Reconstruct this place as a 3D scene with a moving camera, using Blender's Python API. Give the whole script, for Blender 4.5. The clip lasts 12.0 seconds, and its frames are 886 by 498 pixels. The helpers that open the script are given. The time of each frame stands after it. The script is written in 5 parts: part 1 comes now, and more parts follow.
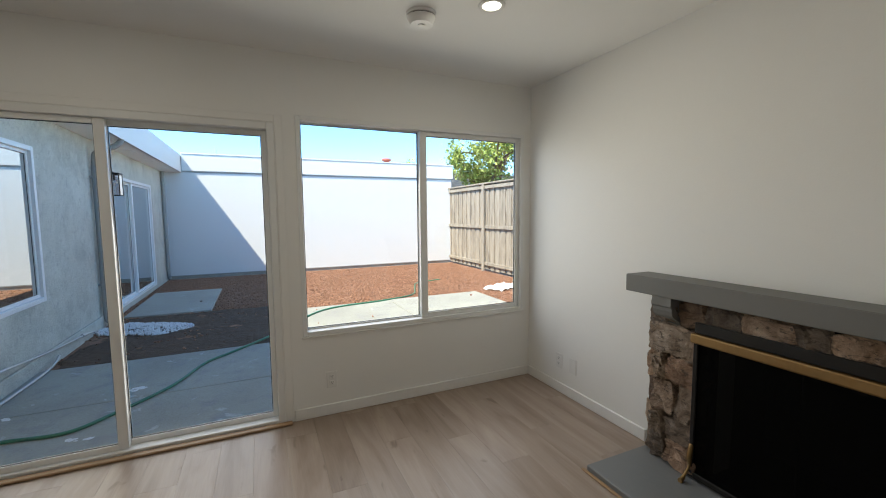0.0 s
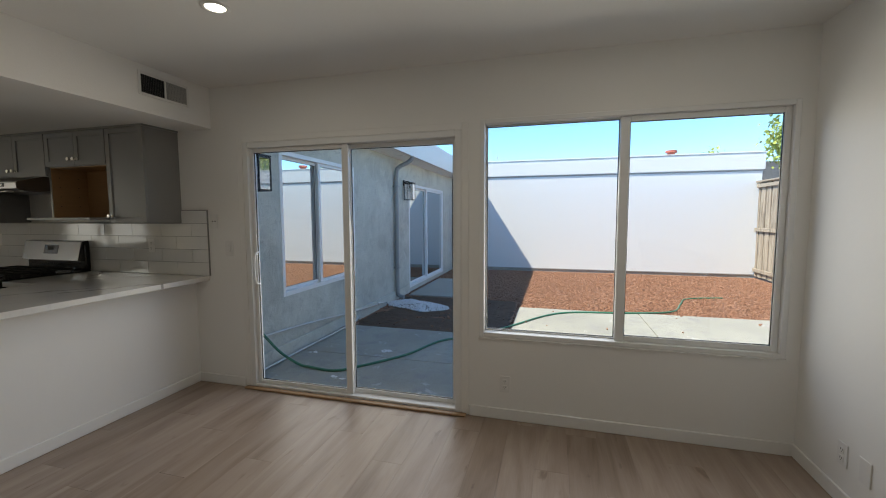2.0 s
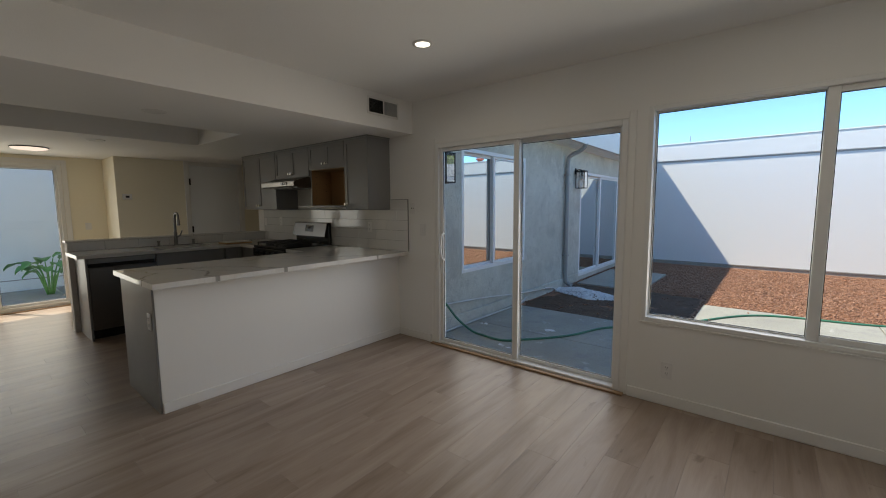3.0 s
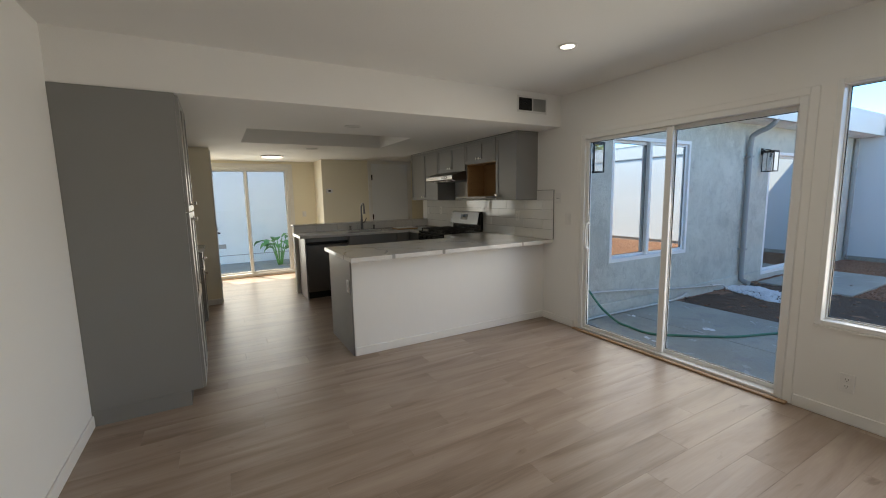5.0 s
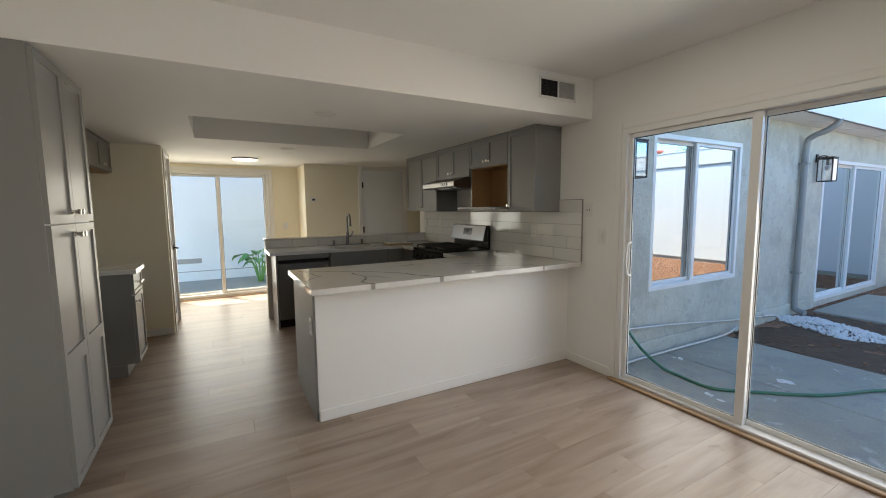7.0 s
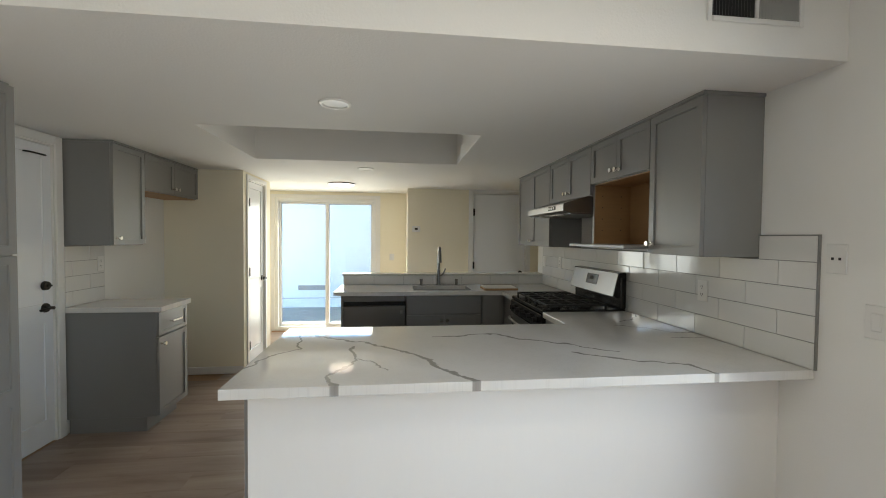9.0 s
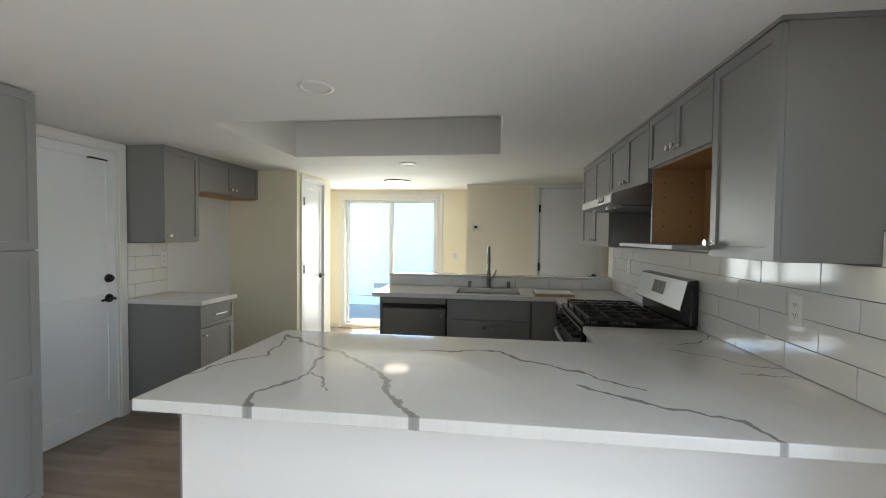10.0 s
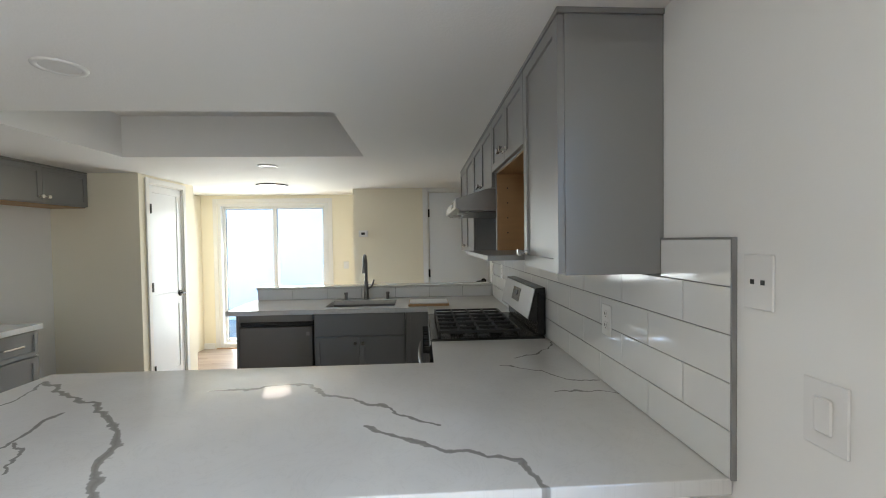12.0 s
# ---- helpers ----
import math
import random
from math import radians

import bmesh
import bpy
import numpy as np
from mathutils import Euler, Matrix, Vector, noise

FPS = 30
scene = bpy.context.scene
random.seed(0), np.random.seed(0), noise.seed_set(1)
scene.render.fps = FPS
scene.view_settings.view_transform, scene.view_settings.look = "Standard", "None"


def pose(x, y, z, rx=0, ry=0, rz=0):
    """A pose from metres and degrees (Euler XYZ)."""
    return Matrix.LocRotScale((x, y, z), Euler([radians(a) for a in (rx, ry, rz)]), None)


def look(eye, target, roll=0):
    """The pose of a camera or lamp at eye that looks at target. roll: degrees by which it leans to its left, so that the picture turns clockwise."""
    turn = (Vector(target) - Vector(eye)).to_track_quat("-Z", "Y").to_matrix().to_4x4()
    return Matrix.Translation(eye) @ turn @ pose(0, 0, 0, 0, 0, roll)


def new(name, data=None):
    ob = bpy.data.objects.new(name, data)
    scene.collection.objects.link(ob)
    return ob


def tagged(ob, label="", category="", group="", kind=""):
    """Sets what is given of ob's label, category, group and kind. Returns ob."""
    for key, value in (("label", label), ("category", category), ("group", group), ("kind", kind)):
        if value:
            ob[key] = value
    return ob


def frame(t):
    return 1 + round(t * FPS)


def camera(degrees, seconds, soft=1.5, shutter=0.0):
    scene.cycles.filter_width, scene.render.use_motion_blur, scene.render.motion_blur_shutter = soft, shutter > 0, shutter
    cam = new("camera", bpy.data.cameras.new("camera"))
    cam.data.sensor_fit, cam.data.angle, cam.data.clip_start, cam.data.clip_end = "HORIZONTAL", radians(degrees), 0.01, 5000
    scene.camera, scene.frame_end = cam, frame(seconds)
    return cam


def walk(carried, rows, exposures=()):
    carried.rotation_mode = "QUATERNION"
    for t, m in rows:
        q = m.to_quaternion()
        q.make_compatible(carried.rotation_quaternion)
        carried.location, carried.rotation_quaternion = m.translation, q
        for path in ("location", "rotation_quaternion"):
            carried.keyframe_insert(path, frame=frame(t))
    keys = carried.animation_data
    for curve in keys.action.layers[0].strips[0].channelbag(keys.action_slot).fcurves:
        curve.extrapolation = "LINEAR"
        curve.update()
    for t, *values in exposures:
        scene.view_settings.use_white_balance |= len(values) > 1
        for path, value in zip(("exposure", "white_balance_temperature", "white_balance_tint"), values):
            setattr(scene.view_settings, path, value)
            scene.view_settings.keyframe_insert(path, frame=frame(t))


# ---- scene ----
cam = camera(95.3, 12.0, soft=1.0)
PATH = [
    (0, (0.66, 1.221, 1.398), (1.485, 3.035, 1.226), -0.5),
    (0.5, (0.886, 1.244, 1.408), (1.401, 3.17, 1.245), -0.4),
    (1, (1.07, 1.342, 1.412), (1.261, 3.327, 1.258), -0.3),
    (1.5, (1.215, 1.377, 1.422), (1.059, 3.365, 1.267), -0.2),
    (2, (1.383, 1.333, 1.409), (0.857, 3.256, 1.245), -0.2),
    (2.5, (1.475, 1.2, 1.404), (0.563, 2.97, 1.22), -0.4),
    (3, (1.592, 0.999, 1.387), (0.331, 2.537, 1.177), -0.4),
    (3.5, (1.728, 0.866, 1.4), (0.214, 2.153, 1.175), -0.3),
    (3.7, (1.757, 0.853, 1.422), (0.177, 2.056, 1.185), -0.3),
    (5.3, (1.926, 0.813, 1.409), (0.187, 1.77, 1.159), -1.1),
    (5.5, (1.821, 0.82, 1.388), (0.092, 1.798, 1.155), -0.5),
    (6, (1.606, 0.902, 1.408), (-0.113, 1.899, 1.178), -0.7),
    (6.5, (1.36, 1.079, 1.393), (-0.359, 2.078, 1.175), -0.7),
    (7, (1.098, 1.299, 1.398), (-0.643, 2.263, 1.197), -0.6),
    (7.2, (0.973, 1.382, 1.398), (-0.785, 2.317, 1.212), -0.4),
    (8.8, (0.149, 2.268, 1.424), (-1.822, 2.6, 1.369), 0.4),
    (9, (0.055, 2.364, 1.439), (-1.931, 2.595, 1.382), 0.5),
    (9.5, (-0.126, 2.652, 1.442), (-2.125, 2.624, 1.388), 0.8),
    (10, (-0.268, 2.878, 1.431), (-2.251, 2.628, 1.368), 0.6),
    (10.5, (-0.392, 3.059, 1.44), (-2.35, 2.655, 1.383), 0.5),
    (11, (-0.459, 3.151, 1.465), (-2.398, 2.659, 1.429), 0.2),
    (11.5, (-0.485, 3.248, 1.476), (-2.45, 2.878, 1.46), -0.3),
    (12, (-0.513, 3.349, 1.467), (-2.509, 3.459, 1.421), -0.8),
]
EXPOSURE = [(0.0, 2.03, 7150, 4.0), (1.5, 1.87, 7200, 5.0), (3.0, 1.55, 7250, 7.0), (3.7, 1.82, 7200, 6.5), (5.3, 2.32, 7250, 6.0), (7.2, 2.56, 7300, 6.0), (8.8, 2.98, 6800, 2.5), (10.0, 3.26, 6350, 1.5), (12.0, 3.4, 6200, 3.5)]
walk(cam, [(t, look(eye, target, roll)) for t, eye, target, roll in PATH], EXPOSURE)

# ---- world and sun ----
world = bpy.data.worlds.new("sky")
scene.world = world
world.use_nodes = True
wn = world.node_tree
sky = wn.nodes.new("ShaderNodeTexSky")
sky.sky_type = "NISHITA"
sky.sun_disc = False
sky.altitude, sky.air_density, sky.dust_density, sky.ozone_density = 0, 0.5, 0.0, 1.2
SUN_TRAVEL = Vector((0.635, 0.40, -1.0)).normalized()
sky.sun_elevation = math.asin(-SUN_TRAVEL.z)
sky.sun_rotation = math.atan2(-SUN_TRAVEL.x, -SUN_TRAVEL.y)
tint = wn.nodes.new("ShaderNodeMix")
tint.data_type, tint.blend_type = "RGBA", "MULTIPLY"
tint.inputs[0].default_value = 1.0
tint.inputs[7].default_value = (0.60, 0.86, 0.99, 1)
wn.links.new(sky.outputs[0], tint.inputs[6])
wn.links.new(tint.outputs[2], wn.nodes["Background"].inputs[0])
wn.nodes["Background"].inputs[1].default_value = 0.16
sun = new("sun", bpy.data.lights.new("sun", "SUN"))
sun.data.energy, sun.data.angle, sun.data.color = 2.3, radians(0.5), (1.0, 0.965, 0.90)
sun.matrix_world = look((-20, -12, 30), Vector((-20, -12, 30)) + SUN_TRAVEL)


def disc_lamp(name, at, size, watts, color):
    lamp = new(name, bpy.data.lights.new(name, "AREA"))
    lamp.data.shape, lamp.data.size, lamp.data.energy, lamp.data.color = "DISK", size, watts, color
    lamp.matrix_world = pose(*at)
    return lamp


def sky_lamp(name, at, turn, width, height, watts, color, spread):
    """Skylight and light off the sunny ground, coming in through one window's opening."""
    lamp = new(name, bpy.data.lights.new(name, "AREA"))
    lamp.data.shape, lamp.data.size, lamp.data.size_y, lamp.data.energy = "RECTANGLE", width, height, watts
    lamp.data.color, lamp.data.spread = color, radians(spread)
    lamp.matrix_world = pose(*at, *turn)
    return lamp


WARM = (1.0, 0.86, 0.62)
disc_lamp("downlight_lamp", (-0.23, 3.03, 2.42), 0.12, 0.6, (1.0, 0.95, 0.88))
disc_lamp("downlight_lamp", (1.76, 3.03, 2.42), 0.12, 0.6, (1.0, 0.95, 0.88))
disc_lamp("flush_lamp", (-5.23, 1.67, 2.055), 0.30, 0.04, WARM)
sky_lamp("patio_daylight", (-0.115, 4.16, 1.0), (-80, 0, 0), 1.6, 1.8, 3.0, (1.0, 0.97, 0.92), 145)
sky_lamp("yard_daylight", (1.795, 4.16, 1.31), (-80, 0, 0), 1.65, 1.35, 3.0, (1.0, 0.97, 0.92), 145)
sky_lamp("side_yard_daylight", (-6.40, 1.31, 1.0), (78, 0, -90), 1.4, 1.8, 4.5, (1.0, 0.95, 0.85), 165)

# ---- materials ----


class Nodes:
    """Short hand for building one node material."""

    def __init__(self, name):
        self.mat = bpy.data.materials.new(name)
        self.mat.use_nodes = True
        self.tree = self.mat.node_tree
        self.bsdf = self.tree.nodes["Principled BSDF"]
        self.out = self.tree.nodes["Material Output"]

    def add(self, kind, operation="", blend=""):
        node = self.tree.nodes.new("ShaderNode" + kind)
        if operation:
            node.operation = operation
        if blend:
            node.data_type, node.blend_type = "RGBA", blend
        return node

    def link(self, a, b):
        self.tree.links.new(a, b)

    def put(self, socket, value):
        if isinstance(value, bpy.types.NodeSocket):
            self.link(value, socket)
        else:
            socket.default_value = value

    def coords(self, scale=(1, 1, 1)):
        geo = self.add("NewGeometry")
        mp = self.add("Mapping")
        mp.inputs["Scale"].default_value = scale
        self.link(geo.outputs["Position"], mp.inputs[0])
        return mp.outputs[0]

    def noise(self, vec, scale, detail=4, rough=0.55, distort=0.0):
        n = self.add("TexNoise")
        n.inputs["Scale"].default_value = scale
        n.inputs["Detail"].default_value = detail
        n.inputs["Roughness"].default_value = rough
        n.inputs["Distortion"].default_value = distort
        self.link(vec, n.inputs["Vector"])
        return n.outputs["Fac"]

    def ramp(self, fac, stops):
        r = self.add("ValToRGB")
        el = r.color_ramp.elements
        while len(el) < len(stops):
            el.new(0.5)
        for e, (pos, col) in zip(el, stops):
            e.position = pos
            e.color = (*col, 1) if len(col) == 3 else col
        self.link(fac, r.inputs[0])
        return r.outputs[0]

    def mix(self, fac, a, b, blend="MIX"):
        m = self.add("Mix", blend=blend)
        self.put(m.inputs[0], fac)
        self.put(m.inputs[6], (*a, 1) if isinstance(a, tuple) else a)
        self.put(m.inputs[7], (*b, 1) if isinstance(b, tuple) else b)
        return m.outputs[2]

    def math(self, op, a, b=0.0):
        m = self.add("Math", operation=op)
        self.put(m.inputs[0], a)
        self.put(m.inputs[1], b)
        return m.outputs[0]

    def bump(self, height, strength=0.2, distance=0.01):
        b = self.add("Bump")
        b.inputs["Strength"].default_value = strength
        b.inputs["Distance"].default_value = distance
        self.link(height, b.inputs["Height"])
        self.link(b.outputs[0], self.bsdf.inputs["Normal"])

    def set(self, **sets):
        for key, value in sets.items():
            self.put(self.bsdf.inputs[key.replace("_", " ")], value)
        return self


def grey(v):
    return (v, v, v)


def plain(name, color, rough=0.5, metal=0.0, vary=0.08, scale=6.0, bump=0.0, bump_scale=120.0, stretch=(1, 1, 1), coat=0.0):
    """A surface of one colour with soft large-scale variation, fine grain and optional relief."""
    n = Nodes(name)
    v = n.coords(stretch)
    big = n.noise(v, scale, 3)
    fine = n.noise(v, scale * 14, 2)
    lo = tuple(c * (1 - vary) for c in color)
    hi = tuple(min(1, c * (1 + vary)) for c in color)
    col = n.mix(n.math("ADD", n.math("MULTIPLY", big, 0.7), n.math("MULTIPLY", fine, 0.3)), lo, hi)
    n.set(Base_Color=col, Metallic=metal, Coat_Weight=coat)
    n.set(Roughness=n.math("ADD", n.math("MULTIPLY", big, 0.12), max(0.02, rough - 0.06)))
    if bump:
        n.bump(n.noise(v, bump_scale, 3), bump, 0.004)
    return n.mat


M_WALL = plain("wall_paint", (0.83, 0.82, 0.795), 0.62, vary=0.02, scale=1.5, bump=0.12, bump_scale=140)
M_BRUSHED = plain("brushed_wall_paint", (0.83, 0.82, 0.80), 0.5, vary=0.02, scale=1.5, bump=0.10, bump_scale=22, stretch=(1, 1.5, 0.30))
M_CEIL = plain("ceiling_paint", (0.84, 0.83, 0.81), 0.75, vary=0.02, scale=1.5, bump=0.3, bump_scale=110)
# Far walls: the ceiling lamp's warm light is put into this cream.
M_CREAM_LIT = plain("cream_paint_lamp_tint", (0.86, 0.80, 0.645), 0.62, vary=0.02, scale=1.5, bump=0.12, bump_scale=140)
# Side yard wall: the blue cast of sky light is put into its colour.
M_SIDEWALL = plain("sky_tinted_stucco", (0.76, 0.80, 0.81), 0.8, vary=0.05, scale=0.8, bump=0.4, bump_scale=60)
M_TRIM = plain("trim_paint", (0.81, 0.80, 0.78), 0.35, vary=0.02, scale=3)
M_DOOR = plain("door_paint", (0.865, 0.885, 0.91), 0.22, vary=0.02, scale=3)
M_VINYL = plain("white_vinyl", (0.80, 0.80, 0.79), 0.3, vary=0.02, scale=4)
M_CAB = plain("grey_cabinet_paint", (0.235, 0.233, 0.230), 0.34, vary=0.04, scale=4, bump=0.04, bump_scale=200)
# Toe kicks: about half the value of the cabinet grey.
M_CABDARK = plain("dark_toe_kick", (0.12, 0.12, 0.118), 0.55, vary=0.05)
M_STEEL = plain("brushed_steel", (0.36, 0.35, 0.335), 0.34, 1.0, vary=0.06, scale=5, stretch=(1, 60, 1))
M_DARKSTEEL = plain("dark_stainless", (0.22, 0.215, 0.21), 0.34, 1.0, vary=0.06, scale=5, stretch=(1, 1, 60))
M_CHROME = plain("polished_nickel", (0.70, 0.68, 0.65), 0.26, 1.0, vary=0.03)
M_BLACK = plain("black_enamel", (0.012, 0.012, 0.013), 0.22, vary=0.1)
M_IRON = plain("cast_iron", (0.010, 0.010, 0.010), 0.6, vary=0.2, bump=0.2)
M_BLACKMETAL = plain("black_metal", (0.015, 0.014, 0.014), 0.38, 0.4, vary=0.15)
M_PLATE = plain("white_plastic", (0.78, 0.77, 0.75), 0.35, vary=0.01)
M_RING = plain("satin_trim_ring", (0.74, 0.73, 0.71), 0.4, vary=0.03)
M_LENS = plain("frosted_lens", (0.74, 0.73, 0.71), 0.5, vary=0.03)
M_SLOT = plain("dark_slot", (0.03, 0.03, 0.03), 0.6)
M_WOODIN = plain("birch_interior", (0.42, 0.25, 0.115), 0.5, vary=0.18, scale=5, stretch=(1, 1, 9))
M_THRESH = plain("oak_threshold", (0.36, 0.22, 0.12), 0.45, vary=0.2, scale=6, stretch=(1, 12, 1))
M_UNLIT = plain("unlit_room_shade", (0.05, 0.05, 0.05), 0.9)
M_FASCIA = plain("fascia_paint", (0.78, 0.76, 0.72), 0.55, vary=0.03, scale=2)
M_WHITEWALL = plain("white_stucco", (0.66, 0.67, 0.67), 0.8, vary=0.012, scale=1.1)
M_PIPE = plain("painted_pipe", (0.30, 0.30, 0.29), 0.5, vary=0.08)
# Bed colour, darker than the bark mulch around it.
M_SOIL = plain("dark_soil", (0.090, 0.055, 0.034), 0.95, vary=0.45, scale=9, bump=0.9, bump_scale=45)
M_CONDUIT = plain("galvanised_conduit", (0.55, 0.55, 0.54), 0.4, 0.6, vary=0.1)
M_HOSE = plain("green_hose", (0.035, 0.17, 0.10), 0.4, vary=0.15)
M_PEBBLE = plain("white_pebbles", (0.72, 0.72, 0.72), 0.75, vary=0.12, scale=30)
M_PAPER = plain("white_sheet", (0.75, 0.75, 0.73), 0.8, vary=0.05)
M_CLAY = plain("terracotta", (0.36, 0.10, 0.07), 0.8, vary=0.15)
M_ROOF = plain("grey_shingle", (0.16, 0.17, 0.18), 0.85, vary=0.2, scale=8, bump=0.4, bump_scale=30)
M_BRASS = plain("aged_brass", (0.30, 0.19, 0.085), 0.42, 1.0, vary=0.2, scale=9, stretch=(1, 6, 1))
M_MANTEL = plain("grey_mantel_paint", (0.155, 0.152, 0.145), 0.5, vary=0.06, scale=5, bump=0.1, bump_scale=70)
M_HEARTH = plain("grey_hearth_slab", (0.19, 0.195, 0.20), 0.55, vary=0.1, scale=5, bump=0.2, bump_scale=50)
M_SOOT = plain("sooty_firebrick", (0.014, 0.012, 0.011), 0.9, vary=0.4, scale=7, bump=0.4, bump_scale=25)
M_GROUT = plain("grey_grout", (0.26, 0.255, 0.25), 0.85, vary=0.08, scale=20)
M_TILE = plain("white_glazed_tile", (0.74, 0.735, 0.72), 0.08, vary=0.02, scale=3, bump=0.07, bump_scale=11, coat=0.2)
M_TREE = plain("leaf_green", (0.30, 0.36, 0.08), 0.55, vary=0.35, scale=3)
M_BARK = plain("bark", (0.16, 0.12, 0.09), 0.9, vary=0.3, scale=9, bump=0.5, bump_scale=30)
M_BANANA = plain("broad_leaf", (0.10, 0.29, 0.06), 0.4, vary=0.3, scale=6)


def stucco_material():
    """Grey troweled stucco with blotches, worn lighter skim patches and a rough skin."""
    n = Nodes("grey_stucco")
    v = n.coords()
    blot = n.noise(v, 1.6, 6, 0.62, 0.6)
    mid = n.noise(v, 7.0, 5, 0.65, 0.4)
    fine = n.noise(v, 60, 3)
    base = n.ramp(blot, [(0.30, (0.44, 0.432, 0.365)), (0.5, (0.62, 0.612, 0.52)), (0.68, (0.73, 0.72, 0.615))])
    base = n.mix(n.ramp(mid, [(0.52, grey(0)), (0.60, grey(0.55))]), base, (0.70, 0.69, 0.61))
    base = n.mix(n.ramp(n.noise(v, 16.0, 6, 0.7, 1.2), [(0.54, grey(0)), (0.62, grey(0.45))]), base, (0.33, 0.325, 0.29))
    base = n.mix(0.25, base, n.ramp(fine, [(0.3, grey(0.12)), (0.7, grey(0.5))]))
    n.set(Base_Color=base, Roughness=0.9)
    n.bump(n.math("ADD", mid, n.math("MULTIPLY", fine, 0.5)), 0.8, 0.016)
    return n.mat


def concrete_material():
    n = Nodes("patio_concrete")
    v = n.coords()
    big = n.noise(v, 0.9, 5, 0.6, 0.4)
    mid = n.noise(v, 6, 5, 0.6)
    fine = n.noise(v, 90, 2)
    base = n.ramp(big, [(0.3, (0.275, 0.270, 0.222)), (0.55, (0.35, 0.343, 0.283)), (0.75, (0.40, 0.388, 0.318))])
    base = n.mix(n.ramp(mid, [(0.52, grey(0)), (0.68, grey(0.7))]), base, (0.25, 0.245, 0.235))
    drip = n.noise(v, 2.6, 8, 0.72, 1.5)
    base = n.mix(n.ramp(drip, [(0.615, grey(0)), (0.64, grey(0.75))]), base, (0.55, 0.54, 0.52))
    base = n.mix(n.ramp(n.noise(v, 1.7, 6, 0.7, 1.0), [(0.30, grey(0.7)), (0.38, grey(0))]), base, (0.21, 0.205, 0.195))
    base = n.mix(0.15, base, n.ramp(fine, [(0.35, grey(0.2)), (0.65, grey(0.6))]))
    n.set(Base_Color=base, Roughness=0.85)
    n.bump(fine, 0.2, 0.004)
    return n.mat


def mulch_material(name, per_island):
    n = Nodes(name)
    v = n.coords()
    geo = n.add("NewGeometry")
    big = n.noise(v, 1.2, 3)
    fac = geo.outputs["Random Per Island"] if per_island else n.noise(v, 38, 4, 0.7)
    base = n.ramp(fac, [(0.1, (0.17, 0.085, 0.052)), (0.45, (0.29, 0.145, 0.086)), (0.8, (0.39, 0.20, 0.12)), (0.97, (0.45, 0.27, 0.18))])
    base = n.mix(n.math("MULTIPLY", big, 0.35), base, (0.26, 0.135, 0.080))
    n.set(Base_Color=base, Roughness=0.9)
    if not per_island:
        n.bump(n.noise(v, 30, 5, 0.7), 0.8, 0.02)
    return n.mat


def fence_material():
    n = Nodes("weathered_redwood")
    v = n.coords((1, 7, 0.6))
    info = n.add("ObjectInfo")
    grain = n.noise(v, 5, 6, 0.65, 1.0)
    stain = n.noise(n.coords((1, 3.5, 0.45)), 2.2, 5)
    base = n.ramp(grain, [(0.3, (0.15, 0.125, 0.095)), (0.52, (0.34, 0.295, 0.235)), (0.75, (0.53, 0.47, 0.385))])
    base = n.mix(n.ramp(stain, [(0.55, grey(0)), (0.68, grey(0.75))]), base, (0.10, 0.082, 0.066))
    base = n.mix(n.math("MULTIPLY", info.outputs["Random"], 0.35), base, (0.43, 0.385, 0.32))
    n.set(Base_Color=base, Roughness=0.85)
    n.bump(grain, 0.4, 0.006)
    return n.mat


def floor_material():
    """Pale oak vinyl planks: each one a shade of its own, long streaks and a few darker knots."""
    n = Nodes("oak_plank")
    info = n.add("ObjectInfo")
    geo = n.add("NewGeometry")
    shift = n.add("CombineXYZ")
    n.link(n.math("MULTIPLY", info.outputs["Random"], 37.0), shift.inputs[0])
    n.link(n.math("MULTIPLY", info.outputs["Random"], 91.0), shift.inputs[1])
    at = n.add("VectorMath", operation="ADD")
    n.link(geo.outputs["Position"], at.inputs[0])
    n.link(shift.outputs[0], at.inputs[1])
    mp = n.add("Mapping")
    mp.inputs["Scale"].default_value = (7.0, 0.8, 1)
    n.link(at.outputs[0], mp.inputs[0])
    broad = n.noise(mp.outputs[0], 1.1, 4, 0.55, 0.8)
    mp2 = n.add("Mapping")
    mp2.inputs["Scale"].default_value = (60, 2.2, 1)
    n.link(at.outputs[0], mp2.inputs[0])
    fine = n.noise(mp2.outputs[0], 2.0, 3, 0.6, 0.4)
    base = n.ramp(broad, [(0.26, (0.20, 0.143, 0.108)), (0.47, (0.325, 0.248, 0.198)), (0.74, (0.435, 0.352, 0.292))])
    base = n.mix(0.16, base, n.ramp(fine, [(0.3, (0.20, 0.135, 0.09)), (0.7, (0.43, 0.325, 0.25))]))
    mp3 = n.add("Mapping")
    mp3.inputs["Scale"].default_value = (9.0, 3.2, 1)
    n.link(at.outputs[0], mp3.inputs[0])
    knots = n.noise(mp3.outputs[0], 1.3, 3, 0.5, 0.6)
    base = n.mix(n.ramp(knots, [(0.67, grey(0)), (0.76, grey(0.55))]), base, (0.13, 0.085, 0.058))
    tone = n.ramp(info.outputs["Random"], [(0.0, (0.92, 0.91, 0.90)), (0.5, (1, 1, 1)), (1.0, (1.06, 1.065, 1.07))])
    base = n.mix(1.0, base, tone, "MULTIPLY")
    n.set(Base_Color=base, Roughness=n.math("ADD", n.math("MULTIPLY", fine, 0.12), 0.30))
    n.bump(fine, 0.08, 0.002)
    return n.mat


